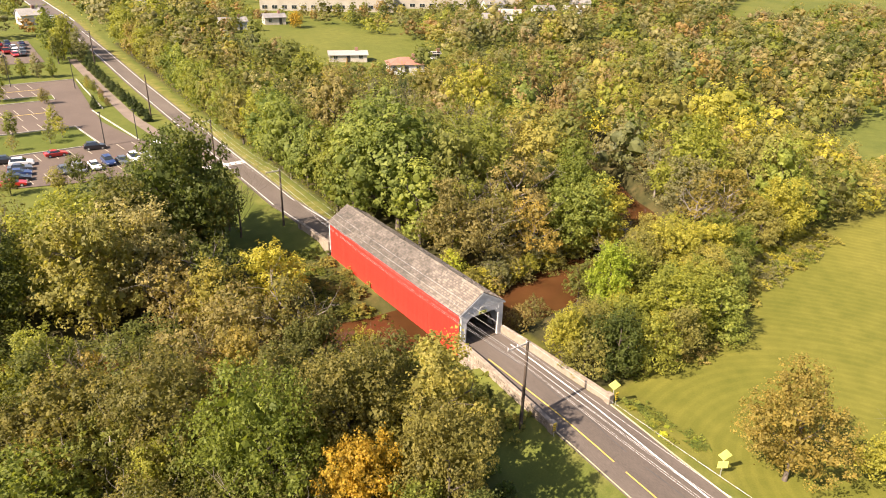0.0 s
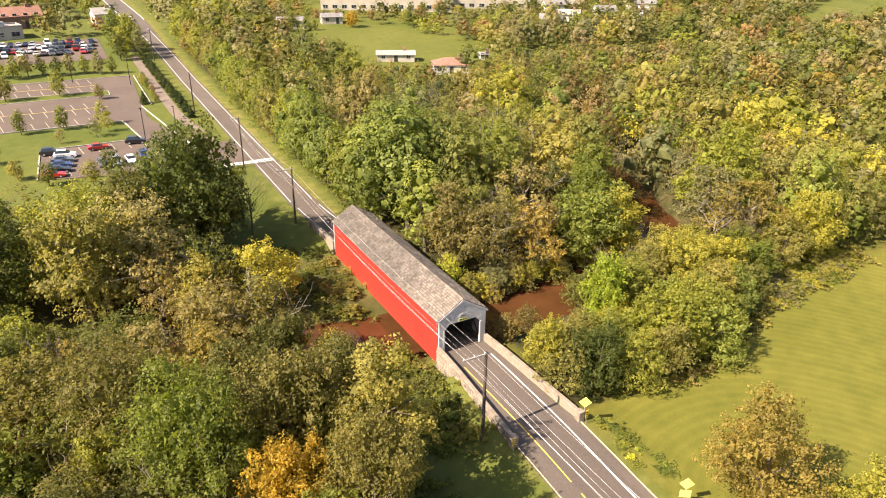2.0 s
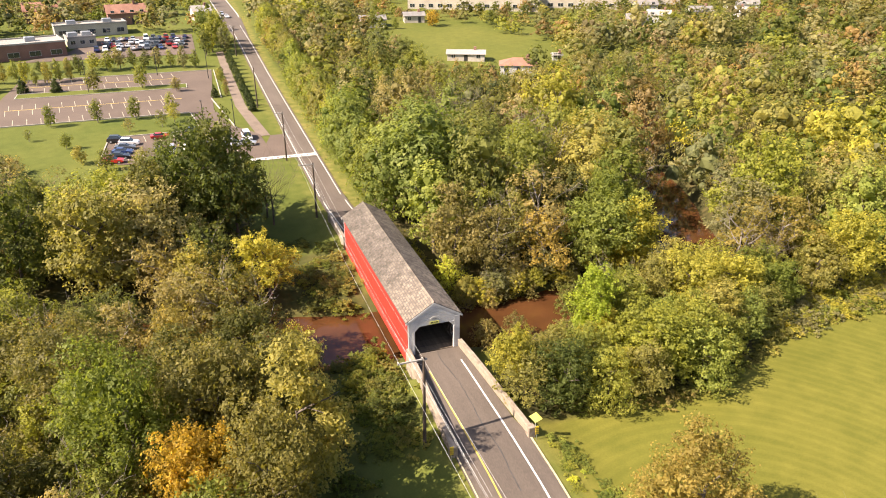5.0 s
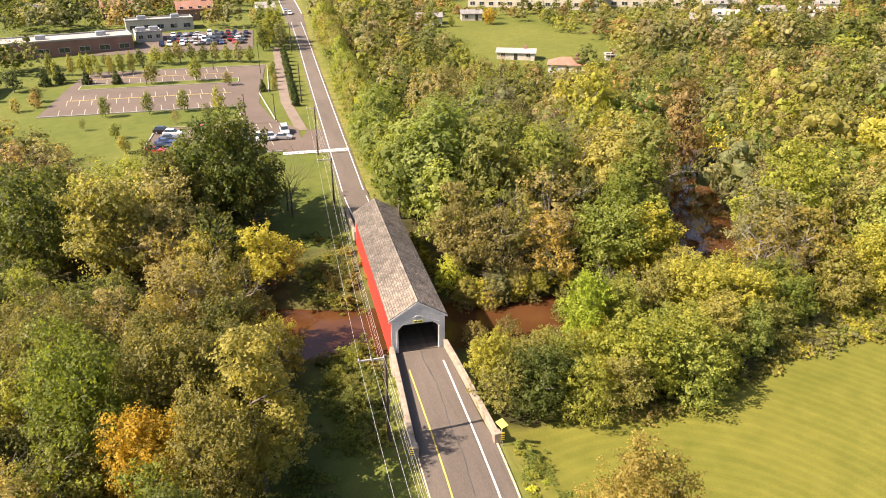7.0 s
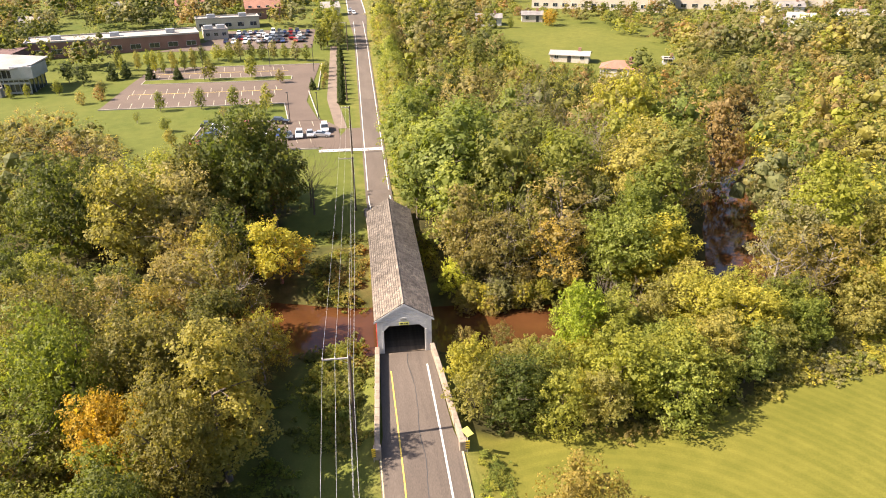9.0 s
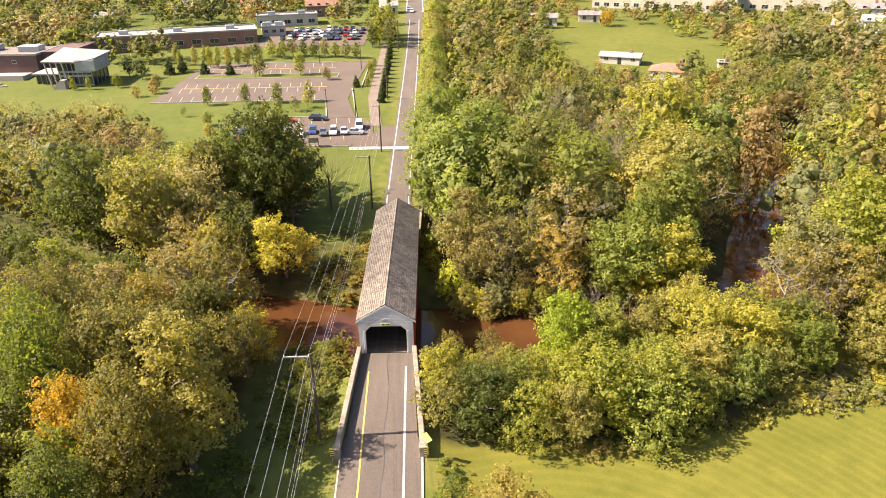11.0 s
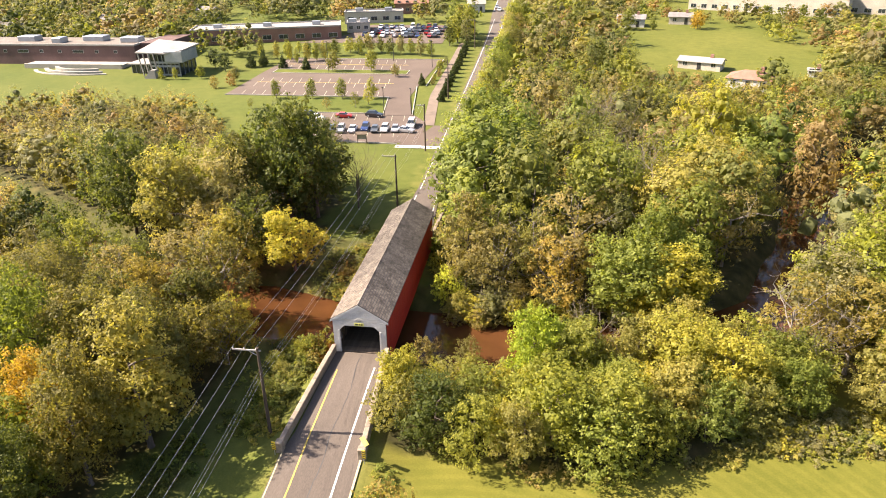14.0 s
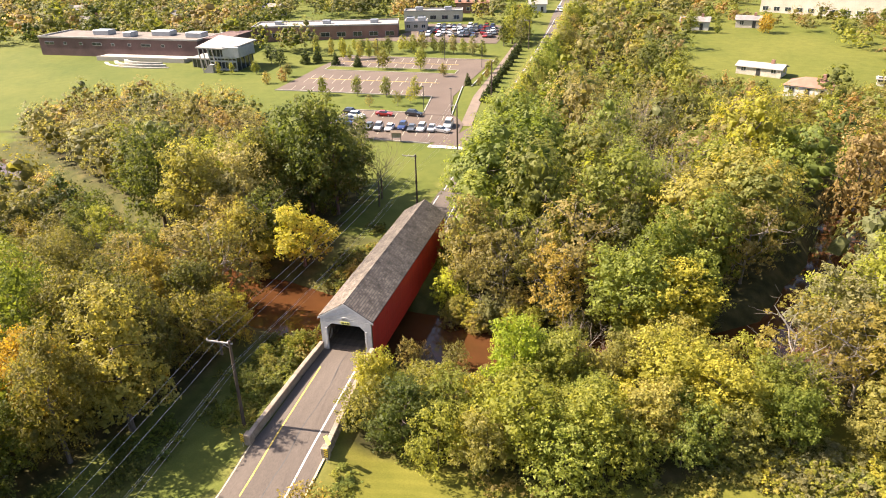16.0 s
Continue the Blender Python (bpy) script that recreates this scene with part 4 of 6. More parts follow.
# trees that stand out, with the height of their tips
for row in [
    # along the road and the creek, west side
    (-14.6, 20.2, 7.6, "round", "yellow", 1.25), (-21.0, 37.0, 17.6, "broad", "deep", 0.85), (-16.8, 37.5, 18.0, "round", "deep", 0.80), (-27.0, 35.0, 14.0, "round", "moss", 0.95),
    (-34.0, 25.0, 14.4, "round", "olive", 0.95), (-43.0, 29.0, 14.0, "broad", "deep", 0.9), (-22.0, 18.5, 8.0, "round", "olive", 0.95), (-26.5, 21.0, 8.5, "airy", "tan", 1.0),
    (-30.5, 4.5, 9.0, "airy", "tan", 1.05), (-19.0, 1.5, 8.6, "round", "moss", 0.9), (-28.6, -11.2, 13.6, "broad", "green", 0.8), (-22.2, -11.4, 13.2, "round", "moss", 0.85), (-16.2, -14.8, 13.2, "tall", "olive", 1.05), (-23.8, -16.8, 9.6, "round", "gold", 0.85),
    (-31.0, -19.5, 8.6, "shrub", "green", 0.9), (-17.5, -3.5, 7.0, "shrub", "moss", 0.9), (-14.5, 1.0, 6.0, "shrub", "yellow", 0.8),
    (-20.5, -8.0, 9.5, "round", "moss", 1.0), (-24.0, -4.4, 10.6, "round", "moss", 0.95), (-33.0, -3.0, 11.2, "broad", "moss", 0.95), (-26.0, 1.8, 8.9, "round", "amber", 0.9), (-18.8, -20.0, 12.2, "round", "moss", 0.8), (-17.5, -9.2, 11.6, "round", "moss", 0.85), (-20.5, -26.5, 10.0, "round", "deep", 0.85), (-20.5, -32.0, 9.5, "round", "deep", 0.9), (-23.0, -23.0, 8.5, "round", "green", 0.9), (-28.5, -25.5, 8.6, "round", "deep", 0.9), (-32.0, -20.0, 9.5, "airy", "tan", 0.9),
    # east side, by the bridge and the creek
    (9.8, 32.5, 17.4, "tall", "fresh", 1.2), (14.2, 34.5, 16.6, "tall", "fresh", 1.15), (8.8, 25.0, 12.6, "tall", "fresh", 1.2), (7.6, 40.5, 15.5, "tall", "fresh", 1.1), (16.8, 27.0, 16.0, "broad", "olive", 0.85), (22.5, 20.5, 12.4, "airy", "tan", 1.15), (13.8, 15.6, 8.8, "airy", "tan", 1.0),
    (17.5, 17.5, 9.5, "airy", "olive", 1.0), (7.0, 15.2, 3.2, "shrub", "lime", 0.85), (33.5, 13.7, 7.6, "round", "yellow", 1.2), (18.2, -1.6, 8.0, "round", "lime", 0.85), (20.0, -9.8, 7.2, "round", "yellow", 1.3),
    (9.6, -11.0, 5.4, "round", "deep", 1.25), (13.0, -8.0, 5.2, "shrub", "green", 1.1), (26.0, -8.8, 6.4, "round", "green", 1.25), (32.4, 0.6, 7.0, "broad", "yellow", 1.15), (31.5, -6.0, 5.6, "round", "olive", 1.3), (37.0, -2.0, 6.4, "round", "yellow", 1.25), (27.5, -11.0, 4.4, "shrub", "green", 1.0),
    (44.2, 5.2, 9.4, "thin", "amber", 1.15), (50.0, 4.5, 9.6, "airy", "amber", 1.2), (56.0, -1.0, 8.5, "broad", "yellow", 1.0), (62.0, 2.5, 12.0, "broad", "fresh", 0.9), (65.0, 8.0, 13.0, "broad", "olive", 0.95),
    (54.0, 14.5, 14.0, "round", "yellow", 1.05), (45.7, 58.9, 17.0, "round", "yellow", 0.95), (59.5, 49.2, 15.0, "tall", "rust", 0.8), (34.6, 127.5, 13.5, "round", "deep", 1.1), (30.0, 131.0, 13.0, "round", "deep", 1.0), (37.5, 121.0, 11.5, "broad", "green", 1.0), (43.7, 84.7, 9.0, "tall", "needle", 1.1), (23.0, 60.0, 15.0, "round", "fresh", 1.0), (15.0, 50.0, 16.0, "round", "fresh", 1.0), (12.0, 43.0, 16.0, "round", "fresh", 0.9), (22.0, 44.0, 15.0, "round", "olive", 1.0), (36.0, 30.0, 13.0, "round", "olive", 1.1), (44.0, 33.0, 14.0, "round", "olive", 1.0), (7.4, -6.6, 3.0, "shrub", "yellow", 0.7), (9.0, -3.5, 2.4, "shrub", "yellow", 0.8), (6.4, 0.6, 2.2, "shrub", "tan", 0.8), (7.2, 3.2, 0.2, "shrub", "rust", 0.9), (15.2, -0.6, 1.0, "shrub", "tan", 1.0), (11.0, 3.4, 0.6, "shrub", "tan", 0.9), (20.5, 3.2, 2.4, "shrub", "olive", 1.0),
    # on the field
    (9.6, -30.0, 9.6, "round", "amber", 0.98), (16.2, -35.5, 5.8, "round", "yellow", 1.1), (19.5, -36.5, 5.4, "thin", "tan", 1.2),
]:
    x, y, top, shape, tone, wide = row
    plant(x, y, 0, shape, tone, wide, top=top)

# a close row along the road beyond the bridge
random.seed(14)
for k in range(27):
    y = 37 + 5.6 * k
    plant((5.0 if y < 100 else 5.8) + random.uniform(-0.4, 0.7), y, random.uniform(12.5, 15.0) if y < 75 else random.uniform(10.5, 13.0), random.choice(("round", "tall", "round")), random.choice(("fresh", "green", "fresh")) if y < 72 else random.choice(("green", "olive", "fresh", "olive", "green", "tan")), random.uniform(0.85, 1.0))

TASTE = {
    "near_west": ((7.5, 12.5), ["moss", "deep", "moss", "green", "amber", "moss", "deep", "tan", "moss", "deep"], ["round", "broad", "round", "airy", "tall"]),
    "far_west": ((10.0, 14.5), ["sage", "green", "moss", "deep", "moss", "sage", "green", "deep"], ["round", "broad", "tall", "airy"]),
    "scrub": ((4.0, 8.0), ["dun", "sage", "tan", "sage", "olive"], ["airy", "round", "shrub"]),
    "east": ((11.0, 17.0), ["olive", "tan", "green", "moss", "deep", "green", "olive", "moss", "deep", "tan", "green", "amber"], ["round", "broad", "tall", "round", "airy"]),
    "bank": ((5.2, 8.0), ["yellow", "olive", "green", "fresh", "olive", "green"], ["round", "shrub", "round"]),
}


def free(x, y, r, close=0.56):
    return all((x - a) ** 2 + (y - b) ** 2 > (close * (r + q)) ** 2 for a, b, q in PLACED)


GLADE = [(37, 6), (46, 8), (55, 18), (58, 38), (46, 38), (40, 19)]   # open water beside the bend of the creek


def fill_woods():
    random.seed(5)
    things = len(PLACED)
    tries = []
    for key, poly in WOOD.items():
        px, py = [p[0] for p in poly], [p[1] for p in poly]
        area = (max(px) - min(px)) * (max(py) - min(py))
        for _ in range(int(area / 3.2)):
            x, y = random.uniform(min(px), max(px)), random.uniform(min(py), max(py))
            if inside(poly, x, y) and creek_away(x, y) > 5.8 * creek_width(x):
                tries.append((x, y, key))
    tries.sort(key=lambda p: math.hypot(p[0] - 2, p[1] - 10))
    for x, y, key in tries:
        (lo, hi), tones, shapes = TASTE[key]
        h = random.uniform(lo, hi) * random.uniform(0.82, 1.08)
        if key == "east":
            h *= 0.72 + 0.28 * smooth((y - 8) / 20)
            if x > 40 and y < 30:
                h *= 0.95
            if x > 18:
                h *= 1 - 0.25 * smooth((y - 70) / 30)
                h = min(h, (6 if x > 40 else 9) + 0.17 * max(0, 115 - y))
        if inside(GLADE, x, y) or (key == "bank" and x < 18 and y > -4) or math.hypot(x - 66, y - 114) < 8 or (-21 < x < -8 and 14 < y < 33):
            continue
        shape = random.choice(shapes)
        if key == "east" and y > 62:
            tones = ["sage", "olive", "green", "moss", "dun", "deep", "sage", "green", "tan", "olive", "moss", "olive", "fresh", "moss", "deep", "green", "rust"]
        elif key == "east" and x > 40 and y < 45:
            tones = ["olive", "yellow", "tan", "olive", "yellow", "sage", "green"]
        elif key == "east":
            tones = tones + ["fresh", "fresh"]
        tone = tones[int(random.random() * len(tones))]
        wide = random.uniform(0.9, 1.2)
        r = 3.4 * h / 10 * wide
        if not free(x, y, r, 0.56 + 0.20 * smooth((y - 20) / 30)):
            continue
        if things < 265 and math.hypot(x - 2, y - 10) < 75:
            plant(x, y, h, shape, tone, wide)
            things += 1
        else:
            plant_far(x, y, h, shape, tone, wide)


fill_woods()


# ---- far suburbs: trees ----
def built_up(x, y):
    """Where buildings, lots, lawns and roads keep the trees away."""
    if abs(x - road_mid(y)) < road_half(y) + 5:
        return True
    if inside(HOUSE_FIELD, x, y):
        return True
    for x0, x1, y0, y1 in CLEAR:
        if x0 < x < x1 and y0 < y < y1:
            return True
    return False


CLEAR = [(-70, -3, 60, 164), (-172, -68, 84, 140), (-170, -95, 138, 158), (-104, -10, 158, 205), (-62, -36, 200, 216), (-46, -30, 218, 236), (-20, -6, 216, 236), (60, 185, 209, 245), (-30, -8, 210, 235)]
HOUSE_FIELD = [(38.5, 128), (44, 200), (70, 200), (80, 186), (90, 160), (86, 126), (62, 117)]


def fill_far():
    random.seed(9)
    # sage and dun bring the painted haze to the far trees
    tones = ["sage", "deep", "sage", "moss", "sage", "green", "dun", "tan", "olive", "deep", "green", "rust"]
    for _ in range(4200):
        u = random.random() ** 0.8
        y = 84 + 240 * u
        x = random.uniform(-80 - 1.3 * (y - 60), 90 + 1.9 * (y - 60) if y > 130 else 330)
        if wooded(x, y) or built_up(x, y) or (x < 36 and y < 128 and x > -60) or (x < 0 and y < 150):
            continue
        h = random.uniform(7, 13) if x < 70 else random.uniform(8, 12)
        if 40 < x < 200 and y > 165:
            h = random.uniform(4.5, 7.5)
        wide = random.uniform(1.0, 1.4)
        r = 3.4 * h / 10 * wide
        gap = 1.0 if x > 60 or x < -60 or random.random() < 0.8 else 1.5
        if free(x, y, r * gap, 0.60):
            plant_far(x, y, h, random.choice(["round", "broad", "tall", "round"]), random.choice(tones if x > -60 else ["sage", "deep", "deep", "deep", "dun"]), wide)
    for _ in range(900):
        x, y = random.uniform(100, 330), random.uniform(0, 120)
        if wooded(x, y) or y < 30 + 0.25 * (x - 100) * (x < 160):
            continue
        h = random.uniform(9, 14)
        if free(x, y, 3.4 * h / 10):
            plant_far(x, y, h, random.choice(["round", "broad"]), random.choice(tones), 1.1)


fill_far()
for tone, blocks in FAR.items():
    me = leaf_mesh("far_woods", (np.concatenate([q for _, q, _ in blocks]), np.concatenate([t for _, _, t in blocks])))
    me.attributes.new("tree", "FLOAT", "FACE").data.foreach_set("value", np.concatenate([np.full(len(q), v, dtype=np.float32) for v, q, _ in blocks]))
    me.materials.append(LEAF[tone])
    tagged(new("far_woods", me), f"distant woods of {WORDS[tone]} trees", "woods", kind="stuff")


# ---- power line ----
def wooden_pole(name, x, y, top, label, arm=0.0, low=True, foot=None):
    z = ground_z(x, y) if foot is None else foot
    h = top - z
    ob = thing(name, label, "utility pole", pose(x, y, z), group="power line along the road")
    part("pole", tube(bmesh.new(), [(0, 0, -0.6), (0, 0, h * 0.5), (0, 0, h)], [0.17, 0.145, 0.115], 10), M_POLE, ob)
    if arm:
        a = part("crossarm", boxed(min(arm, -arm * 0.12), max(arm, -arm * 0.12), -0.06, 0.06, h - 0.34, h - 0.20, 0.01), M_GREYWOOD, ob, "weathered grey crossarm")
        for u in (0.97, 0.52, 0.06):
            bm = tube(bmesh.new(), [(arm * u, 0, h - 0.20), (arm * u, 0, h - 0.13), (arm * u, 0, h - 0.11), (arm * u, 0, h - 0.02)], [0.02, 0.02, 0.055, 0.035], 8)
            part("insulator", bm, M_CERAMIC, a, "pale glazed insulator")
        part("brace", tube(bmesh.new(), [(arm * 0.45, 0.07, h - 0.30), (0, 0.13, h - 0.95)], [0.018, 0.018], 5), M_STEEL, ob)
    if low:
        part("clamp", boxed(-0.15, 0.15, -0.15, 0.15, h - 2.46, h - 2.38, 0.01), M_POLE, ob, "dark cable clamp")
    return ob


wooden_pole("utility_pole", -5.35, -12.75, 8.5, "dark wooden utility pole with a grey crossarm beside the road", -2.3)
wooden_pole("utility_pole", -4.75, 41.3, 8.6, "dark wooden utility pole on grass beyond the bridge", -2.1)
wooden_pole("utility_pole", -5.1, 69.7, 9.6, "dark wooden utility pole beside the road crossing", -1.4)
wooden_pole("utility_pole", -6.0, 108.0, 10.8, "thin wooden utility pole beside the clipped evergreens", 0, False)
wooden_pole("utility_pole", -5.6, 165.0, 13.0, "wooden utility pole beside the far road", -1.6, False)
wooden_pole("utility_pole", -4.3, -64.0, 8.4, "dark wooden utility pole with a grey crossarm beside the road", -2.3)


def cable(points, sag, radius, label):
    """One cable slung from support to support."""
    bm = bmesh.new()
    pts = []
    for a, b in zip(points, points[1:]):
        a, b = Vector(a), Vector(b)
        n = 14
        for k in range(n):
            u = k / n
            pts.append(tuple(a.lerp(b, u) - Vector((0, 0, 4 * sag * u * (1 - u)))))
    pts.append(tuple(points[-1]))
    tube(bm, pts, [radius] * len(pts), 4, cap=False)
    ob = part("power_cable", bm, M_WIRE)
    tagged(ob, label, "cable", group="cables of the power line")


for a, b, c, d in ((-2.23, -2.04, -1.36, -2.23), (-1.20, -1.09, -0.73, -1.20), (-0.14, -0.13, -0.08, -0.14)):
    cable([(-4.3 + d, -64, 8.4), (-5.35 + a, -12.75, 8.5), (-4.75 + b, 41.3, 8.6), (-5.1 + c, 69.7, 9.6)], 0.75, 0.011, "thin pale bare power cable between wooden poles")
for dz, dx, sag in ((-2.35, 0.17, 0.9), (-2.45, -0.17, 1.0), (-2.9, 0.17, 1.1)):
    cable([(-4.3 + dx, -64, 8.4 + dz), (-5.35 + dx, -12.75, 8.5 + dz), (-4.75 + dx, 41.3, 8.6 + dz), (-5.1 + dx, 69.7, 9.6 + dz)], sag, 0.008, "thin lower telephone cable between wooden poles")


# ---- signs by the road ----
def road_sign(x, y, plates, label, post=2.3):
    z = ground_z(x, y)
    ob = thing("road_sign", label, "road sign", pose(x, y, z, 0, 0, -34))
    part("post", boxed(-0.035, 0.035, -0.02, 0.02, -0.4, post, 0.004), M_STEEL, ob, "galvanised steel post")
    for kind, cz, s, material in plates:
        bm = bmesh.new()
        if kind == "diamond":
            prism(bm, [(0, cz - s), (s, cz), (0, cz + s), (-s, cz)], "y", -0.05, -0.025)
            part("plate", bm, material, ob, "yellow diamond plate")
        else:
            box(bm, -s, s, -0.05, -0.025, cz - s * 0.8, cz + s * 0.8, 0.005)
            part("plate", bm, material, ob, "yellow-green plate")
    return ob


road_sign(4.30, -15.1, (("diamond", 2.05, 0.60, M_SIGN_Y),), "yellow diamond road sign at the end of the stone parapet", 2.5)
road_sign(5.3, -26.6, (("diamond", 2.25, 0.62, M_SIGN_Y), ("plate", 1.20, 0.46, M_SIGN_Y)), "yellow-green diamond road sign with a plate below, on grass", 2.7)


def marker_board(x, y):
    z = ground_z(x, y)
    ob = thing("marker_board", "striped yellow and black hazard marker at the parapet end", "road sign", pose(x, y, z))
    part("post", boxed(-0.03, 0.03, -0.02, 0.02, -0.3, 1.5, 0.004), M_STEEL, ob)
    board = part("plate", boxed(-0.17, 0.17, -0.045, -0.02, 0.55, 1.5, 0.004), M_SIGN_Y2, ob)
    for k in range(4):
        bm = bmesh.new()
        z0 = 0.62 + 0.22 * k
        prism(bm, [(-0.17, z0), (0.17, z0 - 0.10), (0.17, z0 + 0.0), (-0.17, z0 + 0.10)], "y", -0.050, -0.044)
        part("stripe", bm, M_BLACK, board)


marker_board(4.25, -15.55)
marker_board(-3.85, -15.5)

# ---- paved lots, walks and drives ----
M_KERB = surface("pale_concrete", (0.245, 0.228, 0.200), (0.335, 0.315, 0.280), 0.8, 14, 0.9, bumped=0.2)
M_PATH = surface("worn_path", (0.118, 0.089, 0.070), (0.168, 0.130, 0.102), 0.4, 10, 0.95, bumped=0.3)
M_BRICK = surface("brown_brick", (0.082, 0.046, 0.042), (0.128, 0.074, 0.066), 0.3, 6, 0.9, bumped=0.2)
M_SHOPBRICK = surface("red_brick", (0.158, 0.083, 0.061), (0.238, 0.126, 0.094), 0.3, 6, 0.9, bumped=0.2)
M_PALE = surface("pale_wall_panel", (0.302, 0.274, 0.223), (0.389, 0.353, 0.295), 0.25, 5, 0.8, bumped=0.1)
M_ROOFW = surface("white_roof_sheet", (0.215, 0.200, 0.182), (0.300, 0.282, 0.260), 0.15, 4, 0.7, bumped=0.1)
M_ROOFG = surface("grey_shingle_roof", (0.122, 0.115, 0.112), (0.209, 0.198, 0.191), 0.5, 7, 0.9, bumped=0.3)
M_ROOFR = surface("red_tile_roof", (0.185, 0.088, 0.062), (0.262, 0.132, 0.094), 0.5, 7, 0.9, bumped=0.3)
M_METAL = surface("grey_metal_panel", (0.238, 0.259, 0.288), (0.324, 0.346, 0.374), 0.4, 8, 0.4, metal=0.4, bumped=0.05)


def spread(name, y0, y1, left, right, material, lift=0.10, parent=None, step=3.0, cols=6):
    bm = bmesh.new()
    n = max(1, int((y1 - y0) / step))
    prev = None
    for i in range(n + 1):
        y = y0 + (y1 - y0) * i / n
        a, b = left(y), right(y)
        row = [bm.verts.new((a + (b - a) * k / cols, y, ground_z(a + (b - a) * k / cols, y) + lift)) for k in range(cols + 1)]
        if prev:
            for k in range(cols):
                bm.faces.new((prev[k], prev[k + 1], row[k + 1], row[k]))
        prev = row
    return part(name, bm, material, parent)


small_lot = spread("parking_lot", 74.0, 93.5, lambda y: lerp([(74, -24), (77, -38), (93.5, -37)], y), lambda y: lerp([(74, -9.5), (80, -7.5), (88, -8), (93.5, -12)], y), M_LOT)
tagged(small_lot, "small brownish asphalt parking lot beside the road", "parking lot", kind="structure")
tagged(spread("driveway", 72.6, 86, lambda y: lerp([(72.6, -11.5), (80, -7.6), (86, -6)], y), lambda y: -3.0, M_LOT, 0.09, cols=3), "asphalt driveway mouth from the lot to the road", "driveway", kind="structure")
main_lot = spread("parking_lot", 108, 149, lambda y: lerp([(108, -64), (132, -63), (156, -61)], y), lambda y: lerp([(108, -15.8), (118, -15.5), (156, -13.5)], y), M_LOT, cols=12)
tagged(main_lot, "large brownish asphalt parking lot with painted bays", "parking lot", kind="structure")
tagged(spread("driveway", 92.5, 109, lambda y: lerp([(92.5, -19), (109, -21)], y), lambda y: lerp([(92.5, -12.3), (109, -15.8)], y), M_LOT, 0.13), "asphalt drive between two parking lots", "driveway", kind="structure")
tagged(spread("footpath", 86, 172, lambda y: lerp([(86, -8.5), (110, -10.9), (172, -11.2)], y), lambda y: lerp([(86, -6.0), (110, -8.5), (172, -9.0)], y), M_PATH, 0.08, cols=2), "brown worn path beside clipped evergreens", "path", kind="structure")
far_lot = spread("parking_lot", 171, 202, lambda y: lerp([(171, -66), (182, -53), (202, -48)], y), lambda y: -17.0, M_LOT)
tagged(far_lot, "distant asphalt parking lot full of cars", "parking lot", kind="structure")

# ladder crossing of white bars
def build_crossing():
    ob = spread("crosswalk", 70.9, 72.4, lambda y: -11.6, lambda y: road_mid(72) + 1.9, M_LINE_W, 0.115, None, 1.0, 10)
    tagged(ob, "white painted ladder crosswalk over the road and drive", "crosswalk", kind="structure")
    for k in range(11):
        x = -11.0 + 1.13 * k
        part("gap", boxed(x - 0.2, x + 0.2, 71.2, 71.8, ground_z(x, 71.5) + 0.06, ground_z(x, 71.5) + 0.135), M_ASPHALT, ob)


build_crossing()


M_BAY = surface("worn_bay_paint", (0.26, 0.23, 0.18), (0.40, 0.36, 0.28), 1.5, 10, 0.8, bumped=0.1)


def bay_lines(parent, rows, xs, length, width=0.16, material=M_LINE_W):
    bm = boxed(-width / 2, width / 2, -length / 2, length / 2, -0.02, 0.006)
    me = bpy.data.meshes.new("bay_line")
    bm.to_mesh(me)
    bm.free()
    me.materials.append(material)
    for y in rows:
        for x in xs:
            tilt = math.degrees(math.atan((ground_z(x, y + 1) - ground_z(x, y - 1)) / 2))
            share("bay_line", me, parent, pose(x, y, ground_z(x, y) + 0.115, tilt, 0, 8))


bay_lines(main_lot, (110.6, 118.6, 123.4, 138.6, 145.8), [-60 + 2.75 * k for k in range(14)], 4.4, 0.13, M_BAY)
bay_lines(small_lot, (79.5, 90.8), [-36 + 2.8 * k for k in range(9)], 4.4, 0.12, M_BAY)
for y in (121.0, 142.2):
    part("divider_line", boxed(-60.5, -22.5, y - 0.1, y + 0.1, ground_z(-40, y) + 0.08, ground_z(-40, y) + 0.118), M_LINE_Y, main_lot, "yellow divider line")


def kerb_run(x0, y0, x1, y1, width=0.22):
    bm = bmesh.new()
    n = max(1, int(math.hypot(x1 - x0, y1 - y0) / 3))
    d = Vector((x1 - x0, y1 - y0, 0)).normalized()
    side = Vector((-d.y, d.x, 0)) * width / 2
    prev = None
    for i in range(n + 1):
        u = i / n
        x, y = x0 + (x1 - x0) * u, y0 + (y1 - y0) * u
        g = ground_z(x, y)
        p = Vector((x, y, g))
        ring = [bm.verts.new(p + side + Vector((0, 0, -0.1))), bm.verts.new(p + side + Vector((0, 0, 0.24))), bm.verts.new(p - side + Vector((0, 0, 0.24))), bm.verts.new(p - side + Vector((0, 0, -0.1)))]
        if prev:
            for k in range(3):
                bm.faces.new((prev[k], prev[k + 1], ring[k + 1], ring[k]))
        prev = ring
    ob = part("kerb", bm, M_KERB)
    tagged(ob, "pale concrete kerb along the asphalt", "kerb", kind="structure")


for run in ((-64, 107.9, -21, 107.9), (-61, 149.1, -13.9, 149.1), (-13.4, 119, -13.3, 149), (-15.7, 118.5, -12.2, 93), (-38.2, 77, -37.2, 93.6), (-37, 93.7, -19.2, 93.7), (-19.1, 93.7, -21, 107.8), (-24, 73.8, -11.6, 73.2)):
    kerb_run(*run)


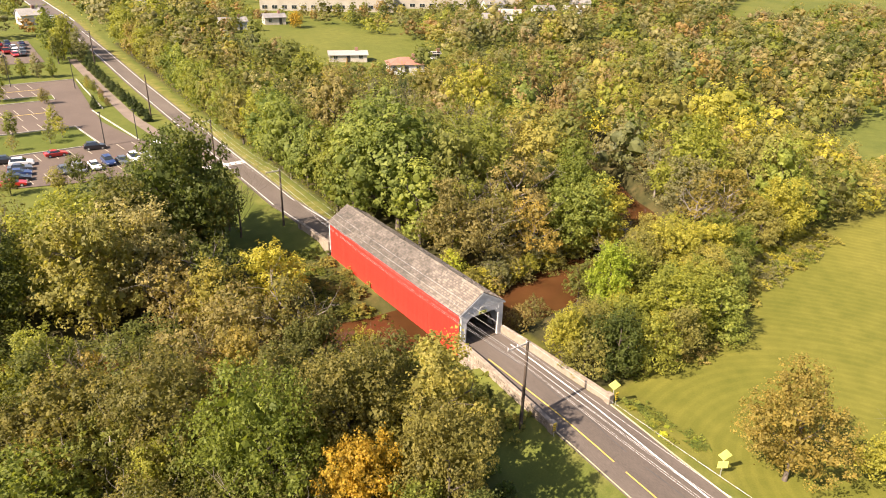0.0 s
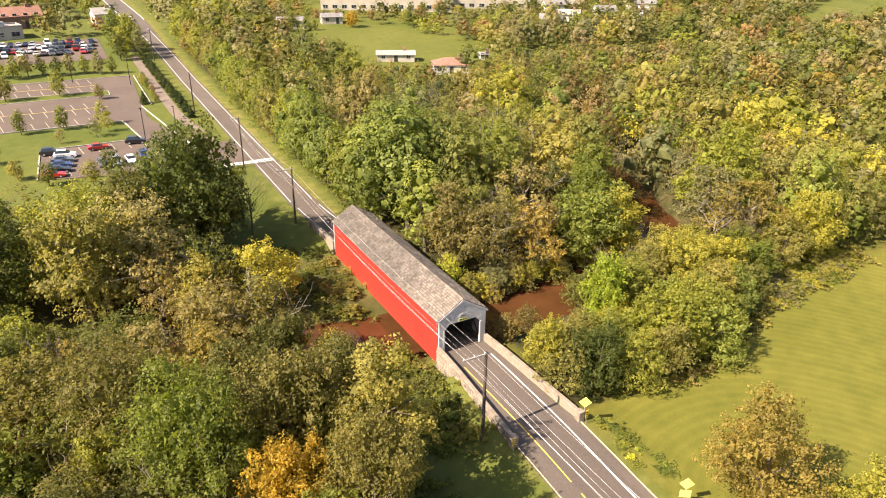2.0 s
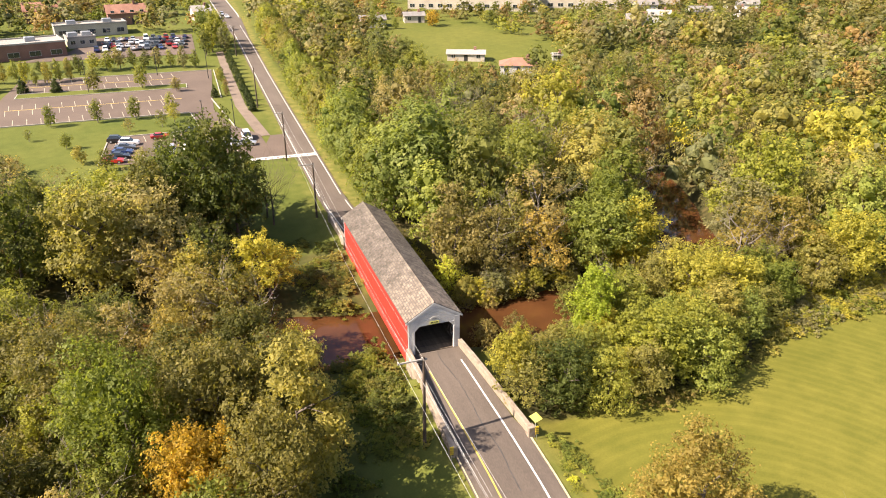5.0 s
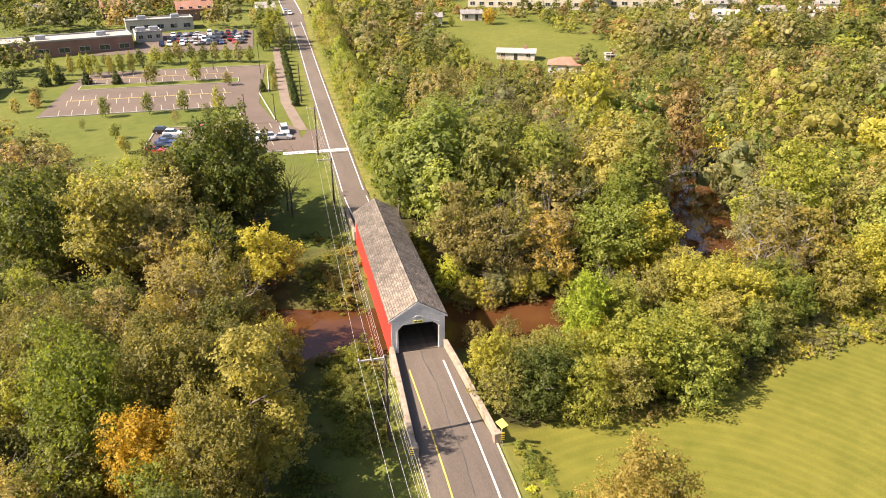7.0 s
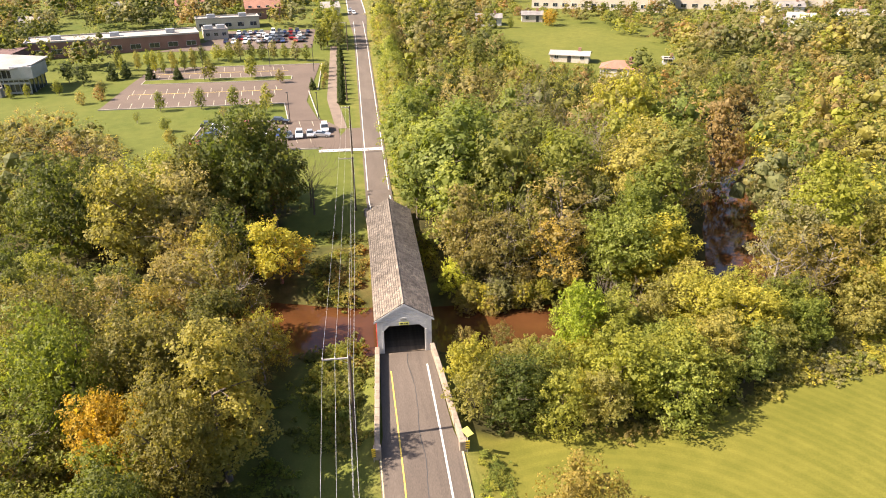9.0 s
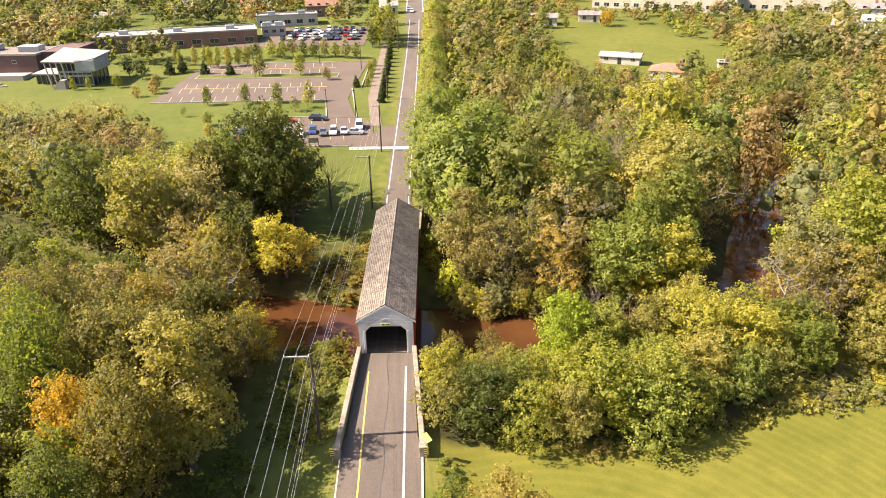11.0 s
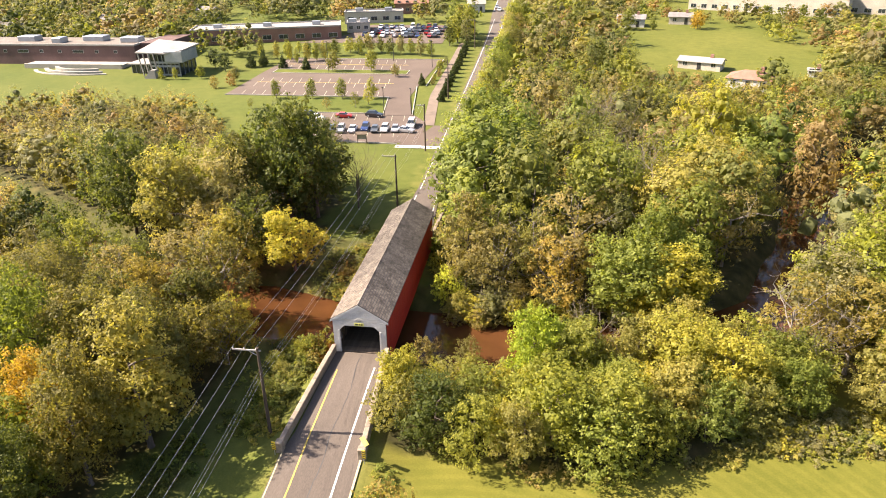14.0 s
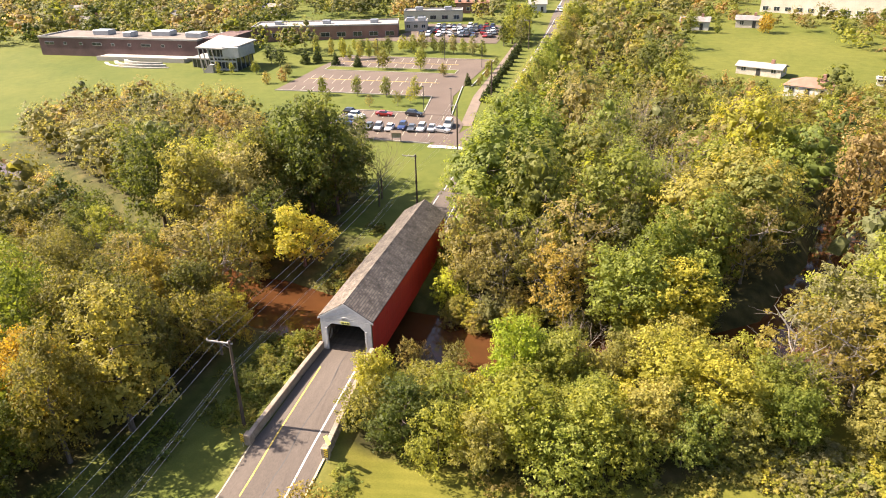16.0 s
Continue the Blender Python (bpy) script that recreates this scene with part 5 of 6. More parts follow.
def grass_island(x0, x1, y0, y1):
    ob = spread("grass_island", y0, y1, lambda y: x0, lambda y: x1, M_GROUND, 0.19)
    tagged(ob, "strip of dry grass between rows of parking bays", "grass", kind="structure")
    for a in ((x0, y0, x1, y0), (x0, y1, x1, y1), (x0, y0, x0, y1), (x1, y0, x1, y1)):
        kerb_run(*a, 0.2)


grass_island(-60, -21, 131.2, 135.6)


def lamp_post(x, y, h):
    z = ground_z(x, y)
    ob = thing("lamp_post", "slim dark lamp post beside the asphalt drive", "lamp post", pose(x, y, z), group="lamp posts of the lots")
    part("pole", tube(bmesh.new(), [(0, 0, -0.4), (0, 0, h)], [0.10, 0.07], 8), M_BLACK, ob)
    part("lantern", boxed(-0.35, 0.15, -0.14, 0.14, h - 0.05, h + 0.10, 0.03), M_BLACK, ob, "flat dark lantern head")


for x, y, h in ((-18.6, 92.6, 6.5), (-12.4, 93.6, 6.0), (-44, 133.4, 8.5), (-28, 147, 7.5), (-15.2, 140, 7.5)):
    lamp_post(x, y, h)

# ---- cars ----
def paint(name, c, metal=0.25):
    m, nt, bsdf = mat_start(name)
    nt.links.new(ramp(nt, noise_of(nt, coords(nt), 3.0), [(0.3, tuple(0.93 * v for v in c)), (0.7, c)]), bsdf.inputs["Base Color"])
    bsdf.inputs["Roughness"].default_value = 0.28
    bsdf.inputs["Metallic"].default_value = metal
    bsdf.inputs["Coat Weight"].default_value = 0.6
    return m


PAINTS = {"white": paint("white_car_paint", (0.72, 0.72, 0.72), 0.0), "silver": paint("silver_car_paint", (0.45, 0.46, 0.48), 0.5), "black": paint("black_car_paint", (0.018, 0.018, 0.022)),
          "grey": paint("grey_car_paint", (0.11, 0.12, 0.13), 0.4), "blue": paint("blue_car_paint", (0.03, 0.055, 0.16), 0.3), "red": paint("red_car_paint", (0.42, 0.025, 0.02), 0.1)}
M_LAMP = glass_mat("lamp_glass", (0.5, 0.5, 0.48), 0.15)
M_TAIL = glass_mat("tail_glass", (0.35, 0.01, 0.01), 0.2)
CAR_MESH = {}


def car_meshes(kind):
    """Meshes of one kind of car, nose towards -y: body, glasshouse, roof, tyre, rim, lamps."""
    if kind in CAR_MESH:
        return CAR_MESH[kind]
    ln, w, hood, top = {"saloon": (4.6, 1.80, 0.95, 1.43), "suv": (4.7, 1.88, 1.10, 1.72), "van": (5.1, 1.98, 1.15, 1.95)}[kind]
    f, b = {"saloon": (-0.95, 1.55), "suv": (-1.0, 2.05), "van": (-1.55, 2.35)}[kind]

    def save(name, bm, material, smoothed=False):
        bmesh.ops.recalc_face_normals(bm, faces=bm.faces)
        me = bpy.data.meshes.new(name)
        bm.to_mesh(me)
        bm.free()
        if material:
            me.materials.append(material)
        return me
    bm = bmesh.new()
    h = ln / 2
    prism(bm, [(-h, 0.38), (-h + 0.04, 0.72), (-h + 0.3, hood - 0.14), (f - 0.15, hood), (b + 0.1, hood), (h - 0.12, hood - 0.04), (h, 0.75), (h - 0.03, 0.36), (h - 0.6, 0.24), (-h + 0.6, 0.24)], "x", -w / 2, w / 2)
    bmesh.ops.bevel(bm, geom=list(bm.edges), offset=0.05, segments=1, affect="EDGES")
    body = save("body", bm, PAINTS["white"])

    def cabin(bm, z0, z1, grow):
        lo = [(-w / 2 + 0.07 - grow, f - grow), (w / 2 - 0.07 + grow, f - grow), (w / 2 - 0.07 + grow, b + grow), (-w / 2 + 0.07 - grow, b + grow)]
        hi = [(-w / 2 + 0.26 - grow, f + 0.75 - grow), (w / 2 - 0.26 + grow, f + 0.75 - grow), (w / 2 - 0.26 + grow, b - 0.45 + grow), (-w / 2 + 0.26 - grow, b - 0.45 + grow)]
        a = [bm.verts.new((x, y, z0)) for x, y in lo]
        c = [bm.verts.new((x, y, z1)) for x, y in hi]
        for k in range(4):
            bm.faces.new((a[k], a[(k + 1) % 4], c[(k + 1) % 4], c[k]))
        bm.faces.new(c)
        bm.faces.new(a[::-1])
        return bm
    glass = save("glasshouse", cabin(bmesh.new(), hood - 0.03, top - 0.05, 0.0), M_GLASS)
    roof = save("roof", box(bmesh.new(), -w / 2 + 0.25, w / 2 - 0.25, f + 0.72, b - 0.42, top - 0.055, top, 0.02), PAINTS["white"])

    def wheel(r, t):
        bm = bmesh.new()
        bmesh.ops.create_cone(bm, cap_ends=True, segments=14, radius1=r, radius2=r, depth=t, matrix=pose(0, 0, 0, 0, 90, 0))
        return bm
    tyre, rim = save("tyre", wheel(0.34, 0.22), M_TYRE), save("rim", wheel(0.21, 0.23), M_STEEL)
    lamp, tail = save("headlight", boxed(-0.17, 0.17, -0.05, 0.03, -0.07, 0.07, 0.02), M_LAMP), save("tail_light", boxed(-0.14, 0.14, -0.03, 0.05, -0.10, 0.10, 0.02), M_TAIL)
    CAR_MESH[kind] = (ln, w, hood, body, glass, roof, tyre, rim, lamp, tail)
    return CAR_MESH[kind]


def car(x, y, turn, kind, colour, where):
    ln, w, hood, body, glass, roof, tyre, rim, lamp, tail = car_meshes(kind)
    z = ground_z(x, y) + 0.11
    tilt = math.degrees(math.atan(ground_z(x, y + 1) / 2 - ground_z(x, y - 1) / 2))
    word = {"saloon": "car", "suv": "sport utility car", "van": "van"}[kind]
    ob = thing("car", f"{colour} {word} parked {where}", "car", pose(x, y, z) @ pose(0, 0, 0, tilt, 0, turn) @ Matrix.Diagonal((0.84, 0.84, 0.84, 1)), group="parked cars")
    for name, me in (("body", body), ("glasshouse", glass), ("roof", roof)):
        o = share(name, me, ob, pose(0, 0, 0))
        if name != "glasshouse":
            o.material_slots[0].link = "OBJECT"
            o.material_slots[0].material = PAINTS[colour]
    for sx in (-1, 1):
        for sy in (-1, 1):
            t = share("wheel", tyre, ob, pose(sx * (w / 2 - 0.08), sy * ln * 0.30, 0.34))
            share("rim", rim, t, pose(0, 0, 0))
        share("headlight", lamp, ob, pose(sx * (w / 2 - 0.28), -ln / 2 + 0.06, 0.72))
        share("tail_light", tail, ob, pose(sx * (w / 2 - 0.22), ln / 2 - 0.06, 0.85))


for x, y, turn, kind, colour in [
    (-25.9, 80.2, 6, "suv", "silver"), (-23.4, 80.4, 4, "saloon", "white"), (-20.9, 81.6, 5, "suv", "blue"), (-18.6, 80.8, 7, "saloon", "grey"), (-16.5, 81.2, 3, "suv", "white"),
    (-14.3, 81.4, 6, "saloon", "silver"), (-11.9, 80.6, 80, "saloon", "silver"), (-11.4, 84.6, 4, "van", "white"), (-28.2, 80.6, 5, "saloon", "grey"), (-21.2, 91.0, 84, "suv", "black"),
    (-28.0, 90.0, 95, "saloon", "red"), (-33.8, 87.6, 82, "suv", "white"), (-34.4, 85.0, 84, "saloon", "grey"), (-34.8, 82.4, 80, "saloon", "blue"), (-35.2, 79.8, 83, "saloon", "black"), (-36.0, 90.0, 84, "suv", "black"), (-36.2, 77.6, 80, "saloon", "red")]:
    car(x + 0.6, y + 0.3, turn, kind, colour, "in the small lot beside the road")

random.seed(21)
for row, y in enumerate((181.0, 185.5, 190.5, 196.0)):
    for k in range(13):
        x = -45 + 2.0 * k + random.uniform(-0.2, 0.2) + row * 0.6
        if random.random() < 0.9 and x < -19:
            car(x, y, random.choice((4, 184)), random.choice(("saloon", "suv", "saloon", "van")), random.choice(("white", "silver", "grey", "blue", "black", "white", "grey", "red")), "in a distant crowded lot")
for x, y, c in ((-2.9, 232, "white"), (-4.4, 238, "silver")):
    car(x, y, 2, "saloon", c, "at the far road junction")

# ---- buildings ----
def window(parent, x, y, z, w, h, face, pane_count=2):
    """A framed window on a wall; face: the way it looks, as a turn about z (0: towards -y)."""
    m = pose(x, y, z, 0, 0, face)
    fr = part("window", boxed(-w / 2, w / 2, -0.06, 0.10, -h / 2, h / 2), M_SIDING, parent, m=m)
    for k in range(pane_count):
        a = -w / 2 + 0.06 + (w - 0.12) * k / pane_count
        b = -w / 2 + 0.06 + (w - 0.12) * (k + 1) / pane_count
        part("pane", boxed(a + 0.03, b - 0.03, -0.075, -0.058, -h / 2 + 0.08, h / 2 - 0.08), M_GLASS, fr)


def house(x, y, w, d, h, rise, turn, walls, roofing, label, storeys=1, hip=False):
    z = ground_z(x, y)
    ob = thing("house", label, "house", pose(x, y, z, 0, 0, turn))
    part("wall", boxed(-w / 2, w / 2, -d / 2, d / 2, -1.2, h), walls, ob)
    bm = bmesh.new()
    e = 0.4
    if hip:
        a = [bm.verts.new(p) for p in ((-w / 2 - e, -d / 2 - e, h), (w / 2 + e, -d / 2 - e, h), (w / 2 + e, d / 2 + e, h), (-w / 2 - e, d / 2 + e, h))]
        r = [bm.verts.new((-w / 2 + d / 2, 0, h + rise)), bm.verts.new((w / 2 - d / 2, 0, h + rise))]
        for f in ((a[0], a[1], r[1], r[0]), (a[1], a[2], r[1]), (a[2], a[3], r[0], r[1]), (a[3], a[0], r[0]), (a[3], a[2], a[1], a[0])):
            bm.faces.new(f)
    else:
        prism(bm, [(-d / 2 - e, h - 0.12), (0, h + rise - 0.12), (d / 2 + e, h - 0.12), (d / 2 + e, h + 0.06), (0, h + rise + 0.06), (-d / 2 - e, h + 0.06)], "x", -w / 2 - e, w / 2 + e)
        for s in (-1, 1):
            g = bmesh.new()
            prism(g, [(-d / 2, h - 0.02), (d / 2, h - 0.02), (0, h + rise - 0.14)], "x", s * w / 2 - 0.1, s * w / 2 + 0.02 * s + 0.08)
            part("gable", g, walls, ob)
    roof = part("roof", bm, roofing, ob)
    part("chimney", boxed(w * 0.2, w * 0.2 + 0.8, -0.4, 0.4, h + rise * 0.4, h + rise + 0.9), M_SHOPBRICK, roof)
    n = max(2, int(w / 3.2))
    for st in range(storeys):
        for k in range(n):
            xx = -w / 2 + w * (k + 0.5) / n
            if st == 0 and k == n // 2:
                part("door", boxed(xx - 0.5, xx + 0.5, -d / 2 - 0.06, -d / 2 + 0.05, 0.0, 2.1), M_BLACK, ob)
            else:
                window(ob, xx, -d / 2, 1.5 + 2.7 * st, 1.3, 1.3, 0)
        for s in (-1, 1):
            window(ob, s * w / 2, 0, 1.5 + 2.7 * st, 1.2, 1.3, 90 * s)
    return ob


house(58.4, 137.8, 11.0, 5.0, 2.0, 0.9, -24, M_PALE, M_ROOFW, "low white ranch house with pale roof on a lawn")
house(66.8, 119.6, 10.0, 7.0, 2.5, 1.6, -24, M_SIDING, M_ROOFR, "low house with a faded red roof among trees", 1, True)
house(84.5, 130.0, 2.6, 2.0, 1.6, 0.5, -15, M_SIDING, M_ROOFW, "small white garden shed on grass")
house(45.0, 195.5, 9.0, 5.5, 2.6, 1.3, -8, M_SIDING, M_ROOFG, "white house with grey roof behind two trees")
house(62.0, 200.0, 7.5, 5.0, 2.4, 1.2, -10, M_PALE, M_ROOFG, "pale low house beside a far lawn")
house(-12.2, 231.0, 6.6, 5.6, 3.0, 2.0, 12, M_SIDING, M_ROOFW, "white house with pale roof near the far road")
for x, y, t in ((-66, 240, 8), (-38, 229, 10)):
    house(x, y, 13.0, 7.0, 3.8, 2.8, t, M_SHOPBRICK, M_ROOFR, "large brick house with a steep red roof", 2)
for x, y, t, c in ((137, 166, -30, M_ROOFG), (150, 172, -35, M_ROOFW), (172, 176, -20, M_ROOFG), (186, 172, -40, M_ROOFW), (160, 195, -15, M_ROOFG), (204, 186, -30, M_ROOFG)):
    house(x, y, 8.5, 6.0, 3.8, 1.7, t, M_SIDING, c, "white two-storey house in distant woods", 2)
for x, y, t in ((-150, 196, 10), (-118, 214, -14), (-180, 182, 20), (-205, 205, 5), (-96, 246, 12), (14, 262, -8), (30, 246, 14)):
    house(x, y, 8.0, 5.6, 3.2, 1.6, t, random.choice((M_SIDING, M_PALE)), M_ROOFG, "pale house half hidden in suburban trees", 1)


def long_building(x, y, w, d, h, turn, walls, label, rows=1, bays=12, name="commercial_building"):
    z = ground_z(x, y)
    ob = thing(name, label, "building", pose(x, y, z, 0, 0, turn))
    part("wall", boxed(-w / 2, w / 2, 0, d, -2.0, h), walls, ob)
    roof = part("roof", boxed(-w / 2 + 0.25, w / 2 - 0.25, 0.25, d - 0.25, h - 0.35, h + 0.05), M_ROOFW, ob, "flat pale roof")
    for a, b, c, e in ((-w / 2 - 0.1, w / 2 + 0.1, -0.1, 0.25), (-w / 2 - 0.1, w / 2 + 0.1, d - 0.25, d + 0.1), (-w / 2 - 0.1, -w / 2 + 0.25, 0.25, d - 0.25), (w / 2 - 0.25, w / 2 + 0.1, 0.25, d - 0.25)):
        part("coping", boxed(a, b, c, e, h, h + 0.45), M_ROOFW, roof)
    for k in range(max(2, int(w / 14))):
        xx = -w / 2 + w * (k + 0.5) / max(2, int(w / 14))
        part("roof_unit", boxed(xx - 1.4, xx + 1.4, d * 0.4, d * 0.4 + 2.2, h + 0.05, h + 1.3, 0.08), M_METAL, roof, "grey rooftop unit")
    for r in range(rows):
        for k in range(bays):
            xx = -w / 2 + w * (k + 0.5) / bays
            window(ob, xx, 0.0, 1.7 + (h - 1.2) / rows * r, w / bays * 0.55, min(1.5, h / rows * 0.4), 0)
    return ob


long_building(-77.0, 171.5, 50, 13, 4.4, 16, M_SHOPBRICK, "low brick shop building with a flat white roof", 1, 9)
long_building(-49.5, 188.5, 8, 8, 3.0, 14, M_PALE, "pale low annexe with flat roof beside parked cars", 1, 3)
long_building(-48.0, 206.0, 22, 8, 3.8, 12, M_PALE, "pale panelled hall with a flat white roof", 1, 5)
long_building(94.0, 220, 54, 20, 6.5, -25, M_PALE, "long pale beige building with a row of windows", 1, 14)
long_building(150, 208, 60, 20, 6.5, -25, M_PALE, "long pale beige building with a row of windows", 1, 14)


M_GRAVEL = surface("roof_gravel", (0.105, 0.088, 0.074), (0.165, 0.142, 0.122), 0.3, 6, 0.95, bumped=0.3)


def build_school():
    z = ground_z(-100, 130)
    ob = thing("school_building", "brown brick school with a glazed pavilion under a tilted white roof", "school", pose(0, 0, z))
    wing = part("brick_wing", boxed(-166, -106, 139, 155, -2, 6.0), M_BRICK, ob, "long windowless brown brick wing")
    bm = bmesh.new()
    prism(bm, [(-106, 142), (-98, 143), (-98, 160), (-106, 160)], "z", -2, 6.4)
    part("link_wing", bm, M_BRICK, ob, "brick link behind the terrace")
    for a, b, c, d in ((-166.2, -105.8, 138.8, 139.3), (-166.2, -165.7, 139.3, 155), (-106.3, -105.8, 139.3, 155)):
        part("coping", boxed(a, b, c, d, 6.0, 6.5), M_ROOFW, wing)
    part("roof", boxed(-165.6, -106.4, 139.4, 154.8, 5.9, 6.06), M_GRAVEL, wing, "brown gravel roof")
    for x, y, w in ((-150, 146, 6), (-136, 143, 3), (-128, 147, 7), (-114, 145, 6)):
        part("roof_unit", boxed(x, x + w, y, y + 4, 6.06, 7.6, 0.1), M_METAL, wing, "pale rooftop unit")
    for k in range(9):
        window(wing, -162 + 6.2 * k, 139, 4.3, 1.2 if k % 3 else 3.6, 0.9, 0)
    before = set(ob.children)
    # pavilion: glass front in two storeys, grey box beside it, leaning white posts, tilted roof
    pav = part("pavilion", boxed(-96, -83, 126.5, 141, -1.5, 8.2), M_GLASS, ob, "two-storey glazed pavilion")
    for k in range(8):
        x = -96 + 13 * k / 7
        part("mullion", boxed(x - 0.12, x + 0.12, 126.25, 126.5, -1.0, 8.4), M_METAL, pav)
    for zz in (0.0, 3.2, 4.6, 8.0):
        part("transom", boxed(-96.1, -82.9, 126.2, 126.48, zz, zz + 0.7), M_METAL, pav)
    for k in range(5):
        y = 126.5 + 14.5 * k / 4
        part("mullion", boxed(-83.0, -82.75, y - 0.12, y + 0.12, -1.0, 8.4), M_METAL, pav)
    box_part = part("grey_box", boxed(-88.5, -80.5, 125.0, 139, 5.2, 9.2, 0.05), M_METAL, pav, "grey metal-clad upper box")
    bm = bmesh.new()
    v = [bm.verts.new(p) for p in ((-101, 124, 8.6), (-88, 124.4, 8.2), (-80.5, 126, 9.3), (-80.5, 142, 9.6), (-100, 143, 10.8))]
    t = [bm.verts.new(q.co + Vector((0, 0, 0.45))) for q in v]
    for k in range(5):
        bm.faces.new((v[k], v[(k + 1) % 5], t[(k + 1) % 5], t[k]))
    bm.faces.new(t)
    bm.faces.new(v[::-1])
    bmesh.ops.recalc_face_normals(bm, faces=bm.faces)
    part("tilted_roof", bm, M_ROOFW, ob, "tilted white roof plane")
    for k in range(4):
        x = -100 + 2.3 * k
        part("post", tube(bmesh.new(), [(x + 1.2, 124.6, -0.6), (x, 124.3, 8.7)], [0.28, 0.28], 8), M_ROOFW, ob, "leaning white post")
    bm = bmesh.new()
    prism(bm, [(-98, -1.0), (-92, -1.0), (-92, 2.8), (-94, 2.8)], "y", 121.5, 124.0)
    part("stair_wall", bm, M_ROOFW, ob, "sloping white stair wall")
    part("canteen", boxed(-108, -96, 131.0, 142, -1, 3.4), M_GLASS, ob, "glazed link")
    part("canopy", boxed(-109, -95.5, 129.6, 142, 3.4, 3.9), M_ROOFW, ob, "flat white canopy")
    for k in range(7):
        part("mullion", boxed(-108 + 2 * k - 0.1, -108 + 2 * k + 0.1, 130.8, 131.0, -1, 3.4), M_ROOFW, ob)
    shrink = pose(-90, 126, 0) @ Matrix.Diagonal((0.66, 0.66, 0.74, 1)) @ pose(90, -126, 0)
    for o in set(ob.children) - before:
        o.matrix_basis = shrink @ o.matrix_basis
    part("retaining_wall", boxed(-140, -108, 133.6, 134.1, -1.5, 1.5), M_PALE, ob, "pale retaining wall of the terrace")
    part("terrace", boxed(-140, -108, 134.1, 139, -1.5, 1.3), M_KERB, ob, "paved terrace")
    for k in range(5):
        r0 = 6.0 + 2.3 * k
        bm = bmesh.new()
        arc = [math.pi * (1.08 + 0.62 * j / 14) for j in range(15)]
        outline = [(-119 + r0 * 1.5 * math.cos(a), 134 + r0 * 0.75 * math.sin(a)) for a in arc] + [(-119 + (r0 + 0.9) * 1.5 * math.cos(a), 134 + (r0 + 0.9) * 0.75 * math.sin(a)) for a in reversed(arc)]
        prism(bm, outline, "z", -1.6, 1.0 - 0.42 * k)
        part("seat_step", bm, M_KERB, ob, "curved concrete seating step")


build_school()


def kiosk(x, y):
    z = ground_z(x, y)
    ob = thing("notice_board", "small roofed wooden notice board beside the lot", "notice board", pose(x, y, z, 0, 0, 8))
    for s in (-0.9, 0.9):
        part("post", boxed(s - 0.07, s + 0.07, -0.07, 0.07, -0.3, 2.0), M_TIMBER, ob)
    part("panel", boxed(-0.83, 0.83, -0.04, 0.04, 0.9, 1.8), M_GREYWOOD, ob)
    bm = bmesh.new()
    prism(bm, [(-0.55, 1.95), (0, 2.4), (0.55, 1.95), (0.55, 2.02), (0, 2.48), (-0.55, 2.02)], "x", -1.2, 1.2)
    part("roof", bm, M_TIMBER, ob)


kiosk(-18.8, 73.2)

# ---- planted trees on the lawns ----
def evergreen_meshes():
    out = []
    for k in range(3):
        rng = np.random.default_rng(40 + k)
        c, rad = [], []
        for i in range(20):
            t = i / 19
            a = i * 2.4
            w = 1.15 * (1 - t) ** 0.7
            c.append((w * math.cos(a) * 0.7, w * math.sin(a) * 0.7, 0.5 + 4.3 * t))
            rad.append(0.75 * (1 - 0.72 * t))
        me = leaf_mesh("crown", leaves(rng, c, rad, 2200, 0.15, 12, core=200))
        me.materials.append(LEAF["needle"])
        out.append(me)
    return out


EVER = evergreen_meshes()
EVER_TRUNK = trunk_mesh("trunk", 3, 5.0, 0.12, 0, 0, M_BARK)


def evergreen(x, y, h, wide, group, label):
    ob = thing("evergreen", label, "tree", group=group)
    ob.matrix_basis = pose(x, y, ground_z(x, y), 0, 0, random.uniform(0, 360)) @ Matrix.Diagonal((wide * h / 5, wide * h / 5, h / 5, 1))
    for name, me in (("trunk", EVER_TRUNK), ("crown", random.choice(EVER))):
        o = new(name, me)
        o.parent = ob


random.seed(31)
for k in range(13):
    evergreen(-7.3 - 0.07 * k, 105.3 + 4.7 * k, random.uniform(3.0, 3.8), 1.0, "row of evergreens along the road", "clipped dark evergreen in a row beside the road")
for x, y, h in ((-59, 137.3, 4.2), (-51.4, 135.8, 4.2), (-14.8, 120.5, 3.2), (-66, 140, 5), (-69, 138, 5)):
    evergreen(x, y, h, 1.0, "small evergreens of the lot", "small dark conical evergreen in a grass island")
LAWN = "young trees on the lawns"
